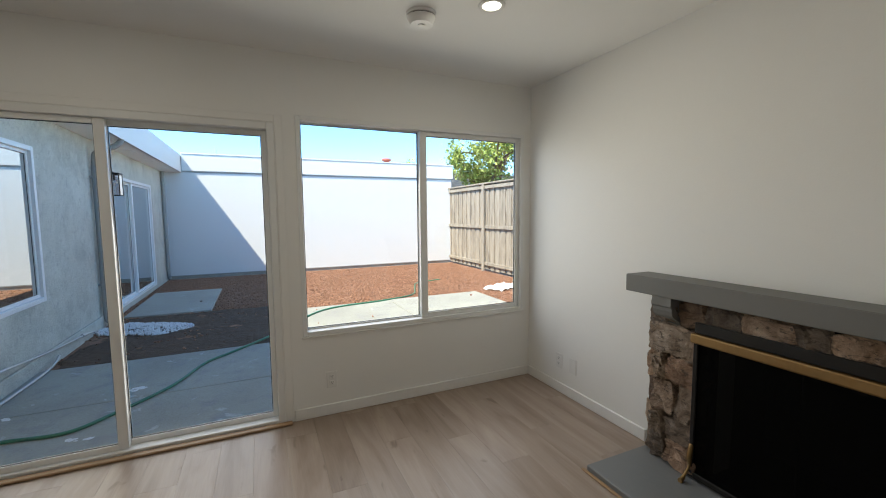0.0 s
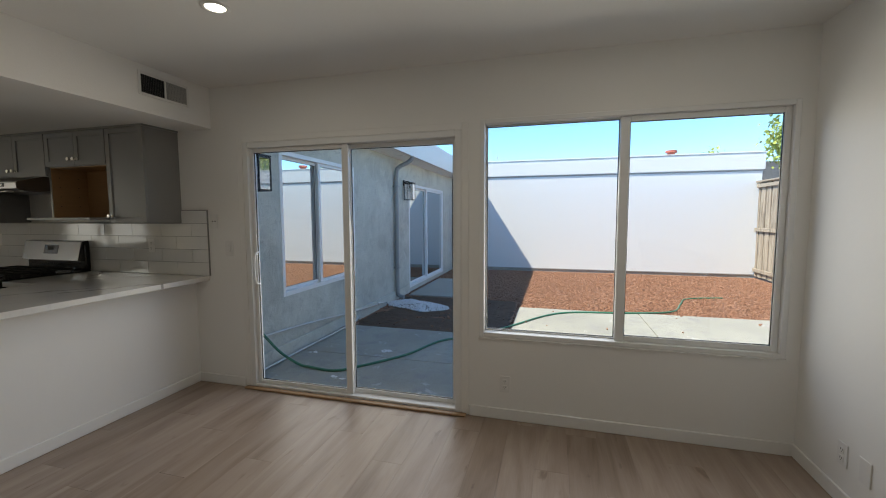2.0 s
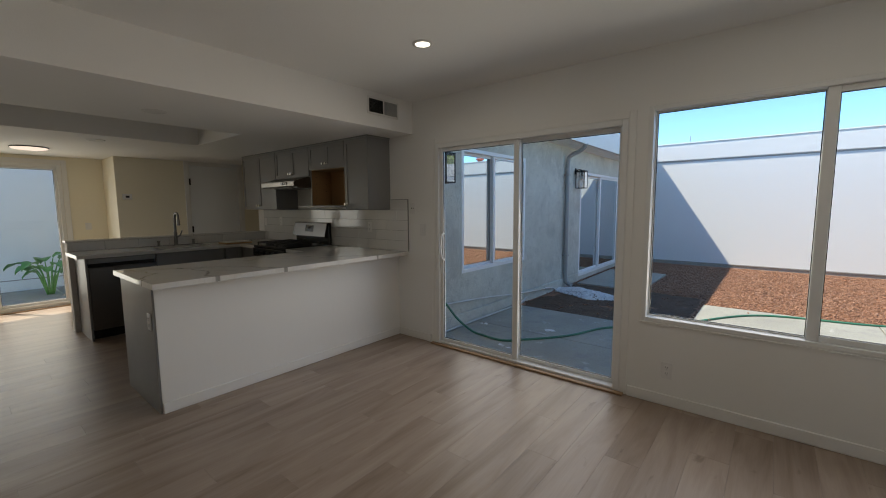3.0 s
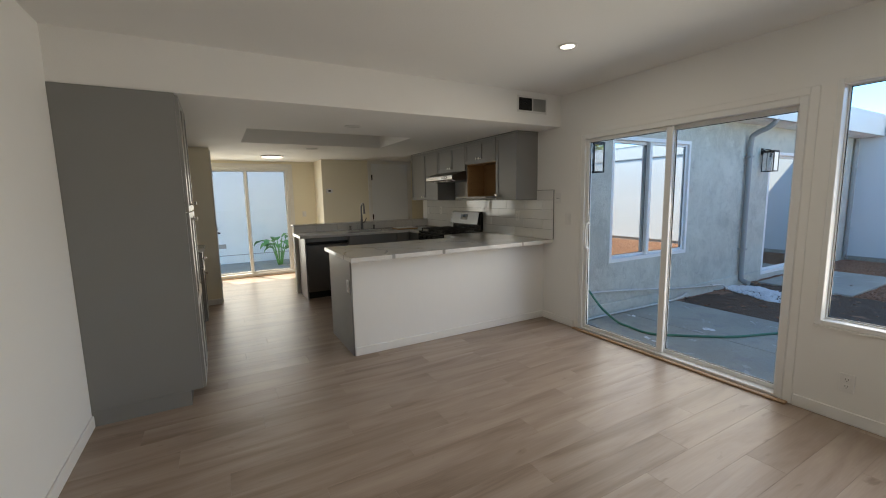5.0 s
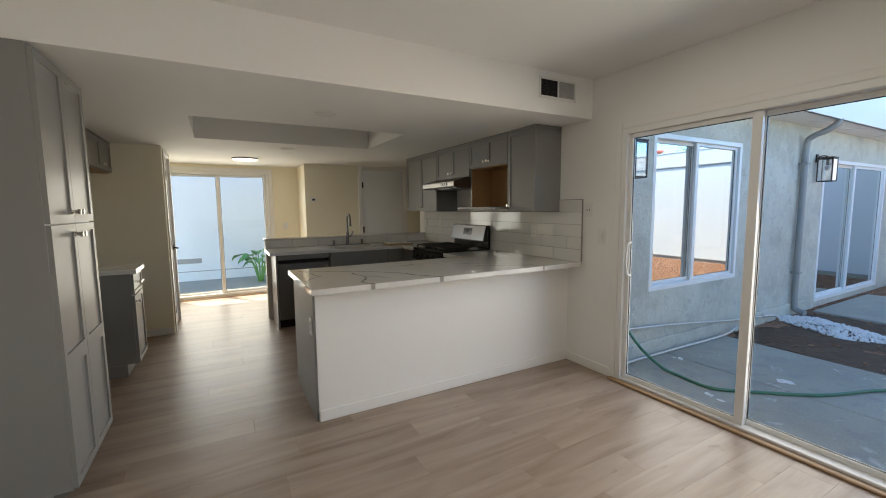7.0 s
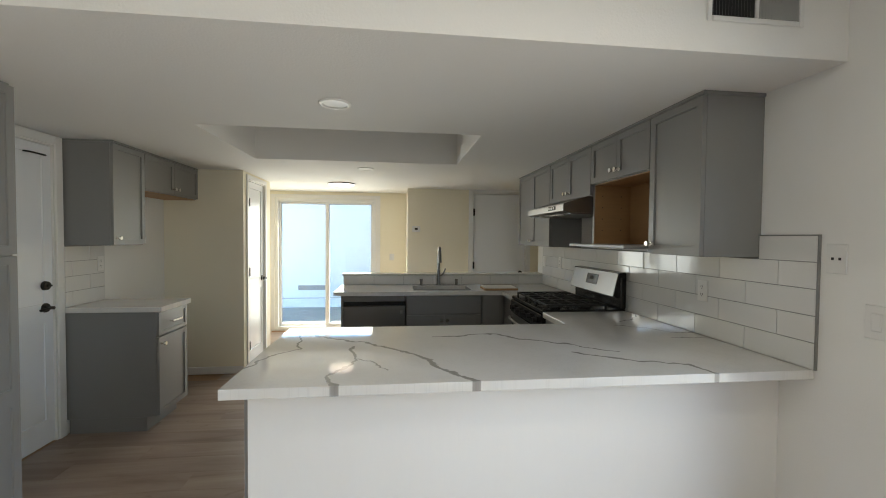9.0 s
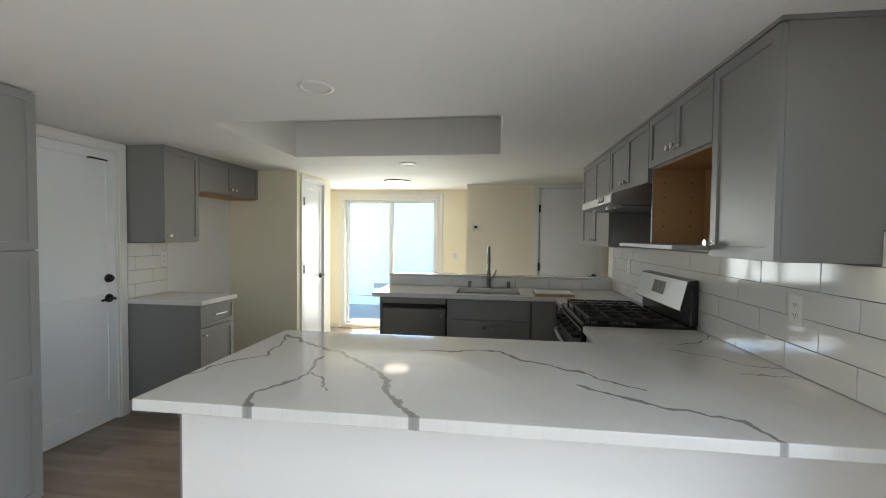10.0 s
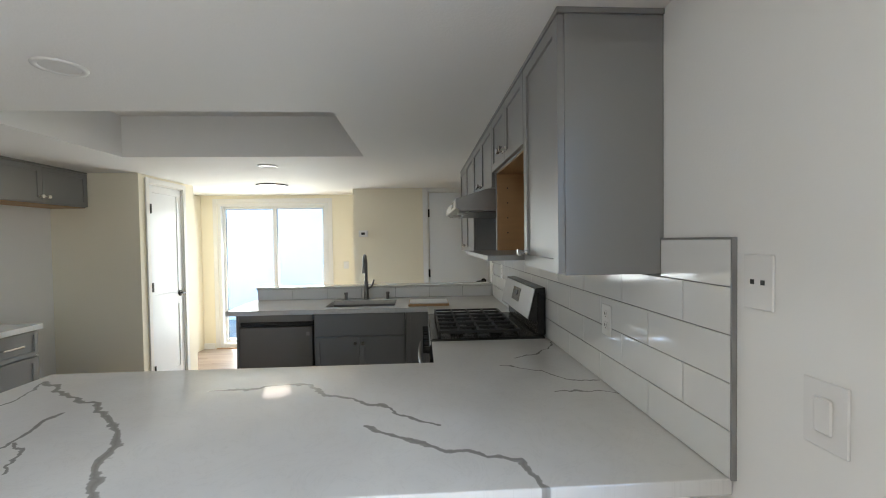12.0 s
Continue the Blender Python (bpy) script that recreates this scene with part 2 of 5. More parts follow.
VEINS = [
    (0.011, [(-1.33, 2.17), (-1.48, 2.10), (-1.67, 2.19), (-1.88, 2.15)]),
    (0.008, [(-1.69, 2.20), (-1.63, 2.29), (-1.53, 2.34)]),
    (0.009, [(-1.55, 1.72), (-1.77, 1.82), (-1.87, 1.93), (-2.03, 1.89), (-2.23, 1.83)]),
    (0.016, [(-2.23, 1.83), (-2.05, 2.04), (-1.94, 2.25), (-1.83, 2.38), (-1.63, 2.52), (-1.49, 2.58), (-1.37, 2.65)]),
    (0.010, [(-2.05, 2.56), (-2.10, 2.90), (-1.97, 3.00), (-1.90, 3.16), (-1.77, 3.30), (-1.70, 3.39)]),
    (0.013, [(-1.71, 3.17), (-1.64, 3.28), (-1.56, 3.44), (-1.49, 3.58), (-1.42, 3.62), (-1.34, 3.64)]),
    (0.007, [(-2.35, 3.77), (-2.42, 3.91), (-2.60, 4.05)]),
    (0.007, [(-2.24, 3.67), (-2.17, 3.85), (-2.06, 3.91), (-2.02, 4.04)]),
    (0.007, [(-1.92, 3.83), (-1.94, 3.97), (-1.89, 4.04)]),
]


def quartz_material():
    """White quartz with bold grey veins that run through the slab, so that they also show on its edge."""
    n = Nodes("veined_quartz")
    geo = n.add("NewGeometry")
    warp = n.add("TexNoise")
    warp.inputs["Scale"].default_value = 9
    warp.inputs["Detail"].default_value = 5
    flat = n.add("VectorMath", operation="MULTIPLY")
    flat.inputs[1].default_value = (1, 1, 0)
    n.link(geo.outputs["Position"], flat.inputs[0])
    n.link(flat.outputs[0], warp.inputs["Vector"])
    off = n.add("VectorMath", operation="MULTIPLY_ADD")
    n.link(warp.outputs["Color"], off.inputs[0])
    off.inputs[1].default_value = (0.11, 0.11, 0)
    off.inputs[2].default_value = (-0.055, -0.055, 0)
    p = n.add("VectorMath", operation="ADD")
    n.link(flat.outputs[0], p.inputs[0])
    n.link(off.outputs[0], p.inputs[1])
    p = p.outputs[0]
    nearest = None
    width_noise = n.math("ADD", n.math("MULTIPLY", n.noise(flat.outputs[0], 14, 3), 1.5), 0.2)
    for width, line in VEINS:
        for (ax, ay), (bx, by) in zip(line, line[1:]):
            d = Vector((bx - ax, by - ay, 0))
            rel = n.add("VectorMath", operation="SUBTRACT")
            n.link(p, rel.inputs[0])
            rel.inputs[1].default_value = (ax, ay, 0)
            dot = n.add("VectorMath", operation="DOT_PRODUCT")
            n.link(rel.outputs[0], dot.inputs[0])
            dot.inputs[1].default_value = d / d.length_squared
            clamp = n.add("Clamp")
            n.link(dot.outputs["Value"], clamp.inputs[0])
            foot = n.add("VectorMath", operation="SCALE")
            foot.inputs[0].default_value = d
            n.link(clamp.outputs[0], foot.inputs["Scale"])
            gap = n.add("VectorMath", operation="DISTANCE")
            n.link(rel.outputs[0], gap.inputs[0])
            n.link(foot.outputs[0], gap.inputs[1])
            dist = n.math("DIVIDE", gap.outputs["Value"], width * 0.8)
            nearest = dist if nearest is None else n.math("MINIMUM", nearest, dist)
    edge = n.math("DIVIDE", nearest, width_noise)
    vein = n.ramp(edge, [(0.0, grey(1)), (0.75, grey(0.85)), (1.0, grey(0))])
    cloud = n.noise(flat.outputs[0], 2.5, 5)
    base = n.ramp(cloud, [(0.3, (0.66, 0.645, 0.62)), (0.7, (0.74, 0.73, 0.71))])
    wisp = n.noise(flat.outputs[0], 5, 8, 0.7, 2.5)
    wisp = n.ramp(wisp, [(0.485, grey(0)), (0.5, grey(0.16)), (0.515, grey(0))])
    base = n.mix(wisp, base, (0.40, 0.39, 0.38))
    base = n.mix(vein, base, (0.27, 0.26, 0.245))
    n.set(Base_Color=base, Roughness=0.05)
    return n.mat


def stone_material():
    n = Nodes("fieldstone")
    v = n.coords()
    info = n.add("ObjectInfo")
    a = n.noise(v, 9, 6, 0.7, 1.2)
    b = n.noise(v, 40, 4, 0.7)
    base = n.ramp(a, [(0.25, (0.09, 0.068, 0.052)), (0.42, (0.25, 0.185, 0.138)), (0.58, (0.40, 0.32, 0.255)), (0.75, (0.55, 0.48, 0.41))])
    tint = n.ramp(info.outputs["Random"], [(0, (0.80, 0.60, 0.51)), (0.35, (0.92, 0.86, 0.80)), (0.65, (0.60, 0.59, 0.60)), (1, (0.95, 0.79, 0.67))])
    base = n.mix(1.0, base, tint, "MULTIPLY")
    shade = n.math("ADD", n.math("MULTIPLY", n.math("FRACT", n.math("MULTIPLY", info.outputs["Random"], 7.31)), 0.9), 0.7)
    tone = n.add("CombineXYZ")
    for k in range(3):
        n.link(shade, tone.inputs[k])
    base = n.mix(1.0, base, tone.outputs[0], "MULTIPLY")
    seam = n.noise(n.coords((1, 1, 3)), 14, 6, 0.75, 1.5)
    base = n.mix(n.ramp(seam, [(0.54, grey(0)), (0.62, grey(0.75))]), base, (0.06, 0.046, 0.036))
    n.set(Base_Color=base, Roughness=0.8)
    n.bump(n.math("ADD", n.math("ADD", a, seam), n.math("MULTIPLY", b, 0.5)), 1.0, 0.03)
    return n.mat


def glass_material(name, tint=(1, 1, 1), gain=1.0):
    """Clear pane: straight see-through with a mirror sheen that grows at grazing angles."""
    n = Nodes(name)
    clear = n.add("BsdfTransparent")
    clear.inputs[0].default_value = (*tint, 1)
    gloss = n.add("BsdfGlossy")
    gloss.inputs["Roughness"].default_value = 0.0
    fr = n.add("LayerWeight")
    fr.inputs[0].default_value = 0.5
    sheen = n.math("POWER", fr.outputs["Facing"], 5.0)
    mx = n.add("MixShader")
    n.link(n.math("MULTIPLY", n.math("ADD", n.math("MULTIPLY", sheen, 0.9), 0.025), gain), mx.inputs[0])
    n.link(clear.outputs[0], mx.inputs[1])
    n.link(gloss.outputs[0], mx.inputs[2])
    n.link(mx.outputs[0], n.out.inputs[0])
    return n.mat


def coated_glass_material():
    """Reflective insulated glazing of the wing, with a near-black backing in place of an unlit room."""
    n = Nodes("coated_glass")
    n.set(Base_Color=(0.62, 0.66, 0.66, 1), Metallic=1.0, Roughness=0.02)
    return n.mat


def glow_material(name, color, strength):
    n = Nodes(name)
    em = n.add("Emission")
    em.inputs[0].default_value = (*color, 1)
    em.inputs[1].default_value = strength
    n.link(em.outputs[0], n.out.inputs[0])
    return n.mat


def mesh_screen_material():
    """Fine black wire mesh: a tight weave, half open."""
    n = Nodes("wire_mesh")
    clear = n.add("BsdfTransparent")
    dark = n.add("BsdfPrincipled")
    dark.inputs["Base Color"].default_value = (0.002, 0.002, 0.002, 1)
    dark.inputs["Roughness"].default_value = 0.7
    dark.inputs["Specular IOR Level"].default_value = 0.05
    mx = n.add("MixShader")
    mx.inputs[0].default_value = 0.65
    n.link(clear.outputs[0], mx.inputs[1])
    n.link(dark.outputs[0], mx.inputs[2])
    n.link(mx.outputs[0], n.out.inputs[0])
    return n.mat


M_STUCCO, M_CONCRETE, M_FENCE, M_FLOOR = stucco_material(), concrete_material(), fence_material(), floor_material()
M_MULCH, M_CHIPS = mulch_material("mulch_bed", False), mulch_material("mulch_chips", True)
M_QUARTZ, M_STONE = quartz_material(), stone_material()
M_LANTERN = glass_material("lantern_glass", gain=9.0)
M_GLASS, M_COATED, M_SCREEN = glass_material("clear_glass"), coated_glass_material(), mesh_screen_material()
M_LED = glow_material("led_disc", (1.0, 0.95, 0.86), 2.5)
M_LED_WARM = glow_material("led_panel", (1.0, 0.82, 0.74), 0.36)

# ---- building helpers ----
ORIGIN = {}


def add_box(bm, x0, x1, y0, y1, z0, z1, bevel=0.0, seg=1):
    """Adds a box, its edges rounded by bevel metres."""
    x0, x1 = sorted((x0, x1))
    y0, y1 = sorted((y0, y1))
    z0, z1 = sorted((z0, z1))
    m = Matrix.LocRotScale(((x0 + x1) / 2, (y0 + y1) / 2, (z0 + z1) / 2), None, (x1 - x0, y1 - y0, z1 - z0))
    got = bmesh.ops.create_cube(bm, size=1, matrix=m)
    if bevel:
        edges = {e for v in got["verts"] for e in v.link_edges}
        bmesh.ops.bevel(bm, geom=list(edges), offset=bevel, segments=seg, affect="EDGES", profile=0.5)
    return bm


def box(*size, bevel=0.0, seg=1):
    return add_box(bmesh.new(), *size, bevel=bevel, seg=seg)


def add_rod(bm, a, b, r0, r1=None, sides=16):
    """Adds a closed rod from a to b."""
    a, b = Vector(a), Vector(b)
    m = Matrix.Translation((a + b) / 2) @ (b - a).to_track_quat("Z", "Y").to_matrix().to_4x4()
    bmesh.ops.create_cone(bm, cap_ends=True, segments=sides, radius1=r0, radius2=r0 if r1 is None else r1, depth=(b - a).length, matrix=m)
    return bm


def rod(a, b, r0, r1=None, sides=16):
    return add_rod(bmesh.new(), a, b, r0, r1, sides)


def add_tube(bm, points, r, sides=8, smooth=6):
    """Adds a round tube along a smoothed line of points."""
    pts = [Vector(p) for p in points]
    line = []
    for i in range(len(pts) - 1):
        p0, p1, p2, p3 = pts[max(i - 1, 0)], pts[i], pts[i + 1], pts[min(i + 2, len(pts) - 1)]
        for k in range(smooth):
            t = k / smooth
            line.append(0.5 * (2 * p1 + (p2 - p0) * t + (2 * p0 - 5 * p1 + 4 * p2 - p3) * t * t + (3 * p1 - p0 - 3 * p2 + p3) * t ** 3))
    line.append(pts[-1])
    rings = []
    side = None
    for i, p in enumerate(line):
        d = (line[min(i + 1, len(line) - 1)] - line[max(i - 1, 0)]).normalized()
        if side is None:
            side = d.orthogonal().normalized()
        side = (side - d * side.dot(d)).normalized()
        up = d.cross(side)
        radius = r(i / (len(line) - 1)) if callable(r) else r
        rings.append([bm.verts.new(p + (side * math.cos(a) + up * math.sin(a)) * radius) for a in (2 * math.pi * k / sides for k in range(sides))])
    for a, b in zip(rings, rings[1:]):
        for k in range(sides):
            f = bm.faces.new((a[k], a[(k + 1) % sides], b[(k + 1) % sides], b[k]))
            f.smooth = True
    bm.faces.new(list(reversed(rings[0])))
    bm.faces.new(rings[-1])
    return bm


def tube(points, r, sides=8, smooth=6):
    return add_tube(bmesh.new(), points, r, sides, smooth)


def to_mesh(bm, name, material, shift=None):
    if shift is not None:
        bmesh.ops.translate(bm, verts=bm.verts, vec=-shift)
    bmesh.ops.recalc_face_normals(bm, faces=bm.faces)
    me = bpy.data.meshes.new(name)
    bm.to_mesh(me)
    bm.free()
    me.materials.append(material)
    return me


def part(name, bm, material, parent, label=""):
    """One mesh under a thing or a part; the bmesh is in world places."""
    at = ORIGIN.get(parent, Vector())
    ob = new(name, to_mesh(bm, name, material, at))
    ob.parent = parent
    ORIGIN[ob] = at
    return tagged(ob, label)


def solid(name, bm, material, label="", category="", group="", kind="", at=None):
    """A top-level thing of one mesh."""
    at = Vector(at) if at else Vector()
    ob = new(name, to_mesh(bm, name, material, at))
    ob.location = at
    ORIGIN[ob] = at
    return tagged(ob, label, category, group, kind)


def thing(name, at, label, category, group="", kind=""):
    """An Empty at the thing's base that holds its parts."""
    ob = new(name)
    ob.empty_display_size = 0.05
    ob.location = at
    ORIGIN[ob] = Vector(at)
    return tagged(ob, label, category, group, kind)


def wall(name, runs, material, label):
    bm = bmesh.new()
    for r in runs:
        add_box(bm, *r)
    return solid(name, bm, material, label, "wall", kind="structure")


# ---- the plan, in metres ----
NORTH, SOUTH, EAST = 4.05, 0.02, 2.76
CEIL, KCEIL = 2.43, 2.115
SOFFIT = -1.30
THICK = 0.14
WING = -1.28          # outer face of the wing that runs north
WHITE = 12.2          # face of the white building across the yard
GROUND = -0.03
COUNTER = 0.915

# north wall of the dining room and kitchen, with the sliding door and the window
D0, D1, DT = -1.00, 0.77, 1.985
W0, W1, WB, WT = 0.90, 2.69, 0.575, 2.045
N2 = NORTH + THICK
wall("wall_north", [(-4.60, D0, NORTH, N2, 0, 2.6), (D0, D1, NORTH, N2, DT, 2.6), (D1, W0, NORTH, N2, 0, 2.6), (W0, W1, NORTH, N2, 0, WB), (W0, W1, NORTH, N2, WT, 2.6), (W1, EAST + THICK, NORTH, N2, 0, 2.6), (D0, D1, NORTH, N2, -0.2, -0.002)], M_WALL, "white painted wall with a sliding door and a window")
wall("wall_east", [(EAST, EAST + THICK, SOUTH - THICK, 0.80, 0, 2.6), (EAST, EAST + THICK, 2.46, NORTH, 0, 2.6), (EAST, EAST + THICK, 0.80, 2.46, 0.74, 2.6)], M_WALL, "white painted wall around the stone fireplace")
SD0, SD1, SDT = -3.03, -2.20, 2.05
wall("wall_south", [(SD0, SD1, SOUTH - THICK, SOUTH - 0.105, 0, SDT), (SD1, EAST, SOUTH - THICK, SOUTH, 0, 2.6), (-4.35, SD0, SOUTH - THICK, SOUTH, 0, 2.6), (SD0, SD1, SOUTH - THICK, SOUTH, SDT, 2.6)], M_WALL, "white painted wall behind the pantry and the kitchen")
CL = 0.79
wall("wall_closet", [(-4.48, -4.35, SOUTH - THICK, CL, 0, 2.6), (-5.02, -4.48, CL - 0.10, CL, 2.04, 2.6), (-5.24, -5.02, 0.22, CL, 0, 2.6), (-6.25, -4.48, 0.22, 0.34, 0, 2.6)], M_CREAM_LIT, "closet block beside the fridge niche, warm lamp tint in its cream")
FAR, THERMO, KINK = -6.25, -5.58, 2.52
S0, S1, ST = 0.56, 2.06, 2.01
wall("wall_west", [(FAR - THICK, FAR, 0.34, S0, 0, 2.6), (FAR - THICK, FAR, S0, S1, ST, 2.6), (FAR - THICK, FAR, S1, KINK, 0, 2.6), (FAR - THICK, FAR, S0, S1, -0.2, -0.002)], M_CREAM_LIT, "wall around the far sliding door, warm lamp tint in its cream")
K0, K1, KT = 3.44, 4.22, 2.075
wall("wall_thermostat", [(FAR, THERMO, KINK, KINK + 0.12, 0, 2.6), (THERMO - 0.12, THERMO, KINK + 0.12, K0, 0, 2.6), (THERMO - 0.12, THERMO, K0, K1, KT, 2.6), (THERMO - 0.12, THERMO, K1, 5.0, 0, 2.6), (THERMO - 0.12, -4.60, 5.0, 5.12, 0, 2.6), (THERMO - 0.12, THERMO - 0.06, K0, K1, 0, KT), (-4.60, -4.46, N2, 5.12, 0, 2.6)], M_CREAM_LIT, "wall with a thermostat and a door, warm lamp tint in its cream")

# ceilings: the higher dining room, the lower kitchen with its recessed tray
bm = box(SOFFIT, EAST + THICK, SOUTH - THICK, N2, CEIL, CEIL + 0.15)
solid("ceiling", bm, M_CEIL, "white textured dining room ceiling", "ceiling", kind="structure")
TX0, TX1, TY0, TY1, TZ = -3.66, -2.58, 1.14, 2.92, 2.42
bm = bmesh.new()
add_box(bm, SOFFIT - 0.02, SOFFIT, SOUTH, NORTH, KCEIL, CEIL + 0.15)
add_box(bm, TX1, SOFFIT - 0.02, SOUTH, NORTH, KCEIL, KCEIL + 0.1)
add_box(bm, TX0, TX1, SOUTH, TY0, KCEIL, KCEIL + 0.1)
add_box(bm, TX0, TX1, TY1, NORTH, KCEIL, KCEIL + 0.1)
add_box(bm, -4.60, TX0, SOUTH, NORTH, KCEIL, KCEIL + 0.1)
add_box(bm, FAR, -4.60, SOUTH, 5.0, KCEIL, KCEIL + 0.1)
add_box(bm, TX0 - 0.02, TX1 + 0.02, TY0 - 0.02, TY1 + 0.02, TZ, TZ + 0.05)
for r in ((TX0 - 0.02, TX0, TY0 - 0.02, TY1 + 0.02), (TX1, TX1 + 0.02, TY0 - 0.02, TY1 + 0.02), (TX0, TX1, TY0 - 0.02, TY0), (TX0, TX1, TY1, TY1 + 0.02)):
    add_box(bm, *r, KCEIL + 0.1, TZ)
solid("ceiling_kitchen", bm, M_CEIL, "lower white kitchen ceiling with a recessed tray", "ceiling", kind="structure")
# Unseen roof; west overhang is sized to shorten the sun patch indoors.
bm = box(FAR - 1.1, EAST + 0.5, SOUTH - 0.6, N2 + 0.40, 2.60, 2.78)
add_box(bm, FAR - 1.1, WING, N2 + 0.4, 5.6, 2.60, 2.78)
solid("roof", bm, M_FASCIA, "flat white-edged house roof, out of view, overhang trims the sun", "roof", kind="structure")

bm = box(-4.60, EAST + THICK, SOUTH - THICK, N2, -0.25, -0.008)
add_box(bm, FAR - THICK, -4.60, SOUTH - THICK, 5.12, -0.25, -0.008)
floor = solid("floor", bm, M_THRESH, "pale oak vinyl plank floor", "floor", kind="structure")


def baseboard(name, x0, x1, y0, y1):
    bm = box(x0, x1, y0, y1, 0.0, 0.078, bevel=0.004)
    return solid(name, bm, M_TRIM, "white painted baseboard", "baseboard", kind="structure")


B = 0.013
for r in ((-1.53, D0 - 0.06, NORTH - B, NORTH), (D1 + 0.06, EAST - B, NORTH - B, NORTH), (EAST - B, EAST, 2.86, NORTH), (EAST - B, EAST, SOUTH, 0.35), (-1.28, EAST - B, SOUTH, SOUTH + B),
          (-4.35, -4.35 + B, SOUTH, CL), (-4.35, -3.49, SOUTH, SOUTH + B), (THERMO, THERMO + B, KINK, K0 - 0.07), (FAR, THERMO, KINK - B, KINK), (FAR, FAR + B, S1 + 0.07, KINK), (FAR, FAR + B, 0.34, S0 - 0.07)):
    baseboard("baseboard", *r)

# ---- yard ----
solid("ground", box(-60, 60, -40, 80, -0.4, GROUND - 0.03), M_MULCH, "reddish-brown bark mulch ground", "ground", kind="structure")

patio = solid("pavement", box(-1.27, 4.26, N2, 6.09, -0.20, GROUND - 0.02), M_CONCRETE, "grey concrete patio with saw-cut joints", "patio", kind="structure")
for r in ((WING, 0.875, N2, 5.045), (WING, 0.875, 5.055, 6.10), (0.885, 2.60, N2, 7.70), (2.61, 4.27, N2, 7.72), (-1.16, -0.06, 8.25, 10.25)):
    part("slab", box(*r, -0.16, GROUND, bevel=0.006), M_CONCRETE, patio)


def scatter_chips(count):
    """Loose bark chips over the beds, each a small flat sliver lying at its own angle."""
    rnd = random.Random(5)
    verts, faces = [], []
    while len(verts) < count * 8:
        x, y = rnd.uniform(-1.25, 5.85), rnd.uniform(6.0, 12.1)
        on_slab = (0.86 < x < 4.29 and y < 7.74) or (x < 0.9 and y < 6.08) or (-1.18 < x < -0.04 and 8.23 < y < 10.27)
        if on_slab and rnd.random() > 0.0012:
            continue
        if x < 0.85 and 6.1 < y < 8.2 and rnd.random() > 0.04:
            continue
        z = GROUND - 0.026 if not on_slab else GROUND + 0.003
        l, w, h = rnd.uniform(0.008, 0.024), rnd.uniform(0.004, 0.009), rnd.uniform(0.003, 0.008)
        m = pose(x, y, z + h, rnd.uniform(-18, 18), rnd.uniform(-18, 18), rnd.uniform(0, 180))
        k = len(verts)
        for sx, sy, sz in ((-1, -1, -1), (1, -0.6, -1), (1, 0.6, -1), (-1, 1, -1), (-1, -1, 1), (1, -0.6, 1), (1, 0.6, 1), (-1, 1, 1)):
            verts.append(m @ Vector((sx * l, sy * w, sz * h)))
        faces += [(k, k + 3, k + 2, k + 1), (k + 4, k + 5, k + 6, k + 7), (k, k + 1, k + 5, k + 4), (k + 1, k + 2, k + 6, k + 5), (k + 2, k + 3, k + 7, k + 6), (k + 3, k, k + 4, k + 7)]
    me = bpy.data.meshes.new("bark_chips")
    me.from_pydata(verts, [], faces)
    me.materials.append(M_CHIPS)
    return tagged(new("bark_chips", me), "loose reddish-brown bark chips on the bed", "mulch", kind="stuff")


scatter_chips(36000)


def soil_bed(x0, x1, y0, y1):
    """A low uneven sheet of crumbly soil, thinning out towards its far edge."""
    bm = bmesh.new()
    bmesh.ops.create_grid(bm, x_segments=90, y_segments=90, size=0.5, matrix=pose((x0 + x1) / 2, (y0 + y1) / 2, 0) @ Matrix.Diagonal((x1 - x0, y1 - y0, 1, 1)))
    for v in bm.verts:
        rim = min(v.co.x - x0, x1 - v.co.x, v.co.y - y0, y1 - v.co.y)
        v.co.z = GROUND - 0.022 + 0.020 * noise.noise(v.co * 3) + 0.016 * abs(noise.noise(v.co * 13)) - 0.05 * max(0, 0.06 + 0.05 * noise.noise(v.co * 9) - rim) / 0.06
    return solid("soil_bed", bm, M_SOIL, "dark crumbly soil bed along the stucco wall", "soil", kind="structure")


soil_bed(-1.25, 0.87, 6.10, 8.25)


def scatter_pebbles():
    rnd = random.Random(8)
    bm = bmesh.new()
    for _ in range(1700):
        a, r = rnd.uniform(0, 2 * math.pi), math.sqrt(rnd.random())
        x, y = -0.74 + 0.50 * r * math.cos(a) + 0.1 * math.sin(3 * a), 7.48 + 0.36 * r * math.sin(a) - 0.22 * r * math.cos(a)
        s = rnd.uniform(0.009, 0.017)
        m = pose(x, y, GROUND - 0.015 + 0.03 * (1 - r), rnd.uniform(0, 90), rnd.uniform(0, 90), rnd.uniform(0, 90)) @ Matrix.Diagonal((s * rnd.uniform(0.8, 1.5), s, s * rnd.uniform(0.5, 0.9), 1))
        bmesh.ops.create_icosphere(bm, subdivisions=1, radius=1, matrix=m)
    return solid("white_pebbles", bm, M_PEBBLE, "heap of white pebbles below the downspout", "pebbles", kind="stuff")


scatter_pebbles()

# crumpled white sheet left on the bark
bm = bmesh.new()
bmesh.ops.create_grid(bm, x_segments=14, y_segments=9, size=0.5, matrix=pose(4.95, 7.85, GROUND + 0.03, 0, 0, 25) @ Matrix.Diagonal((0.75, 0.42, 1, 1)))
for v in bm.verts:
    v.co.z += 0.09 * abs(noise.noise(v.co * 6)) + 0.03 * noise.noise(v.co * 17) - 0.035
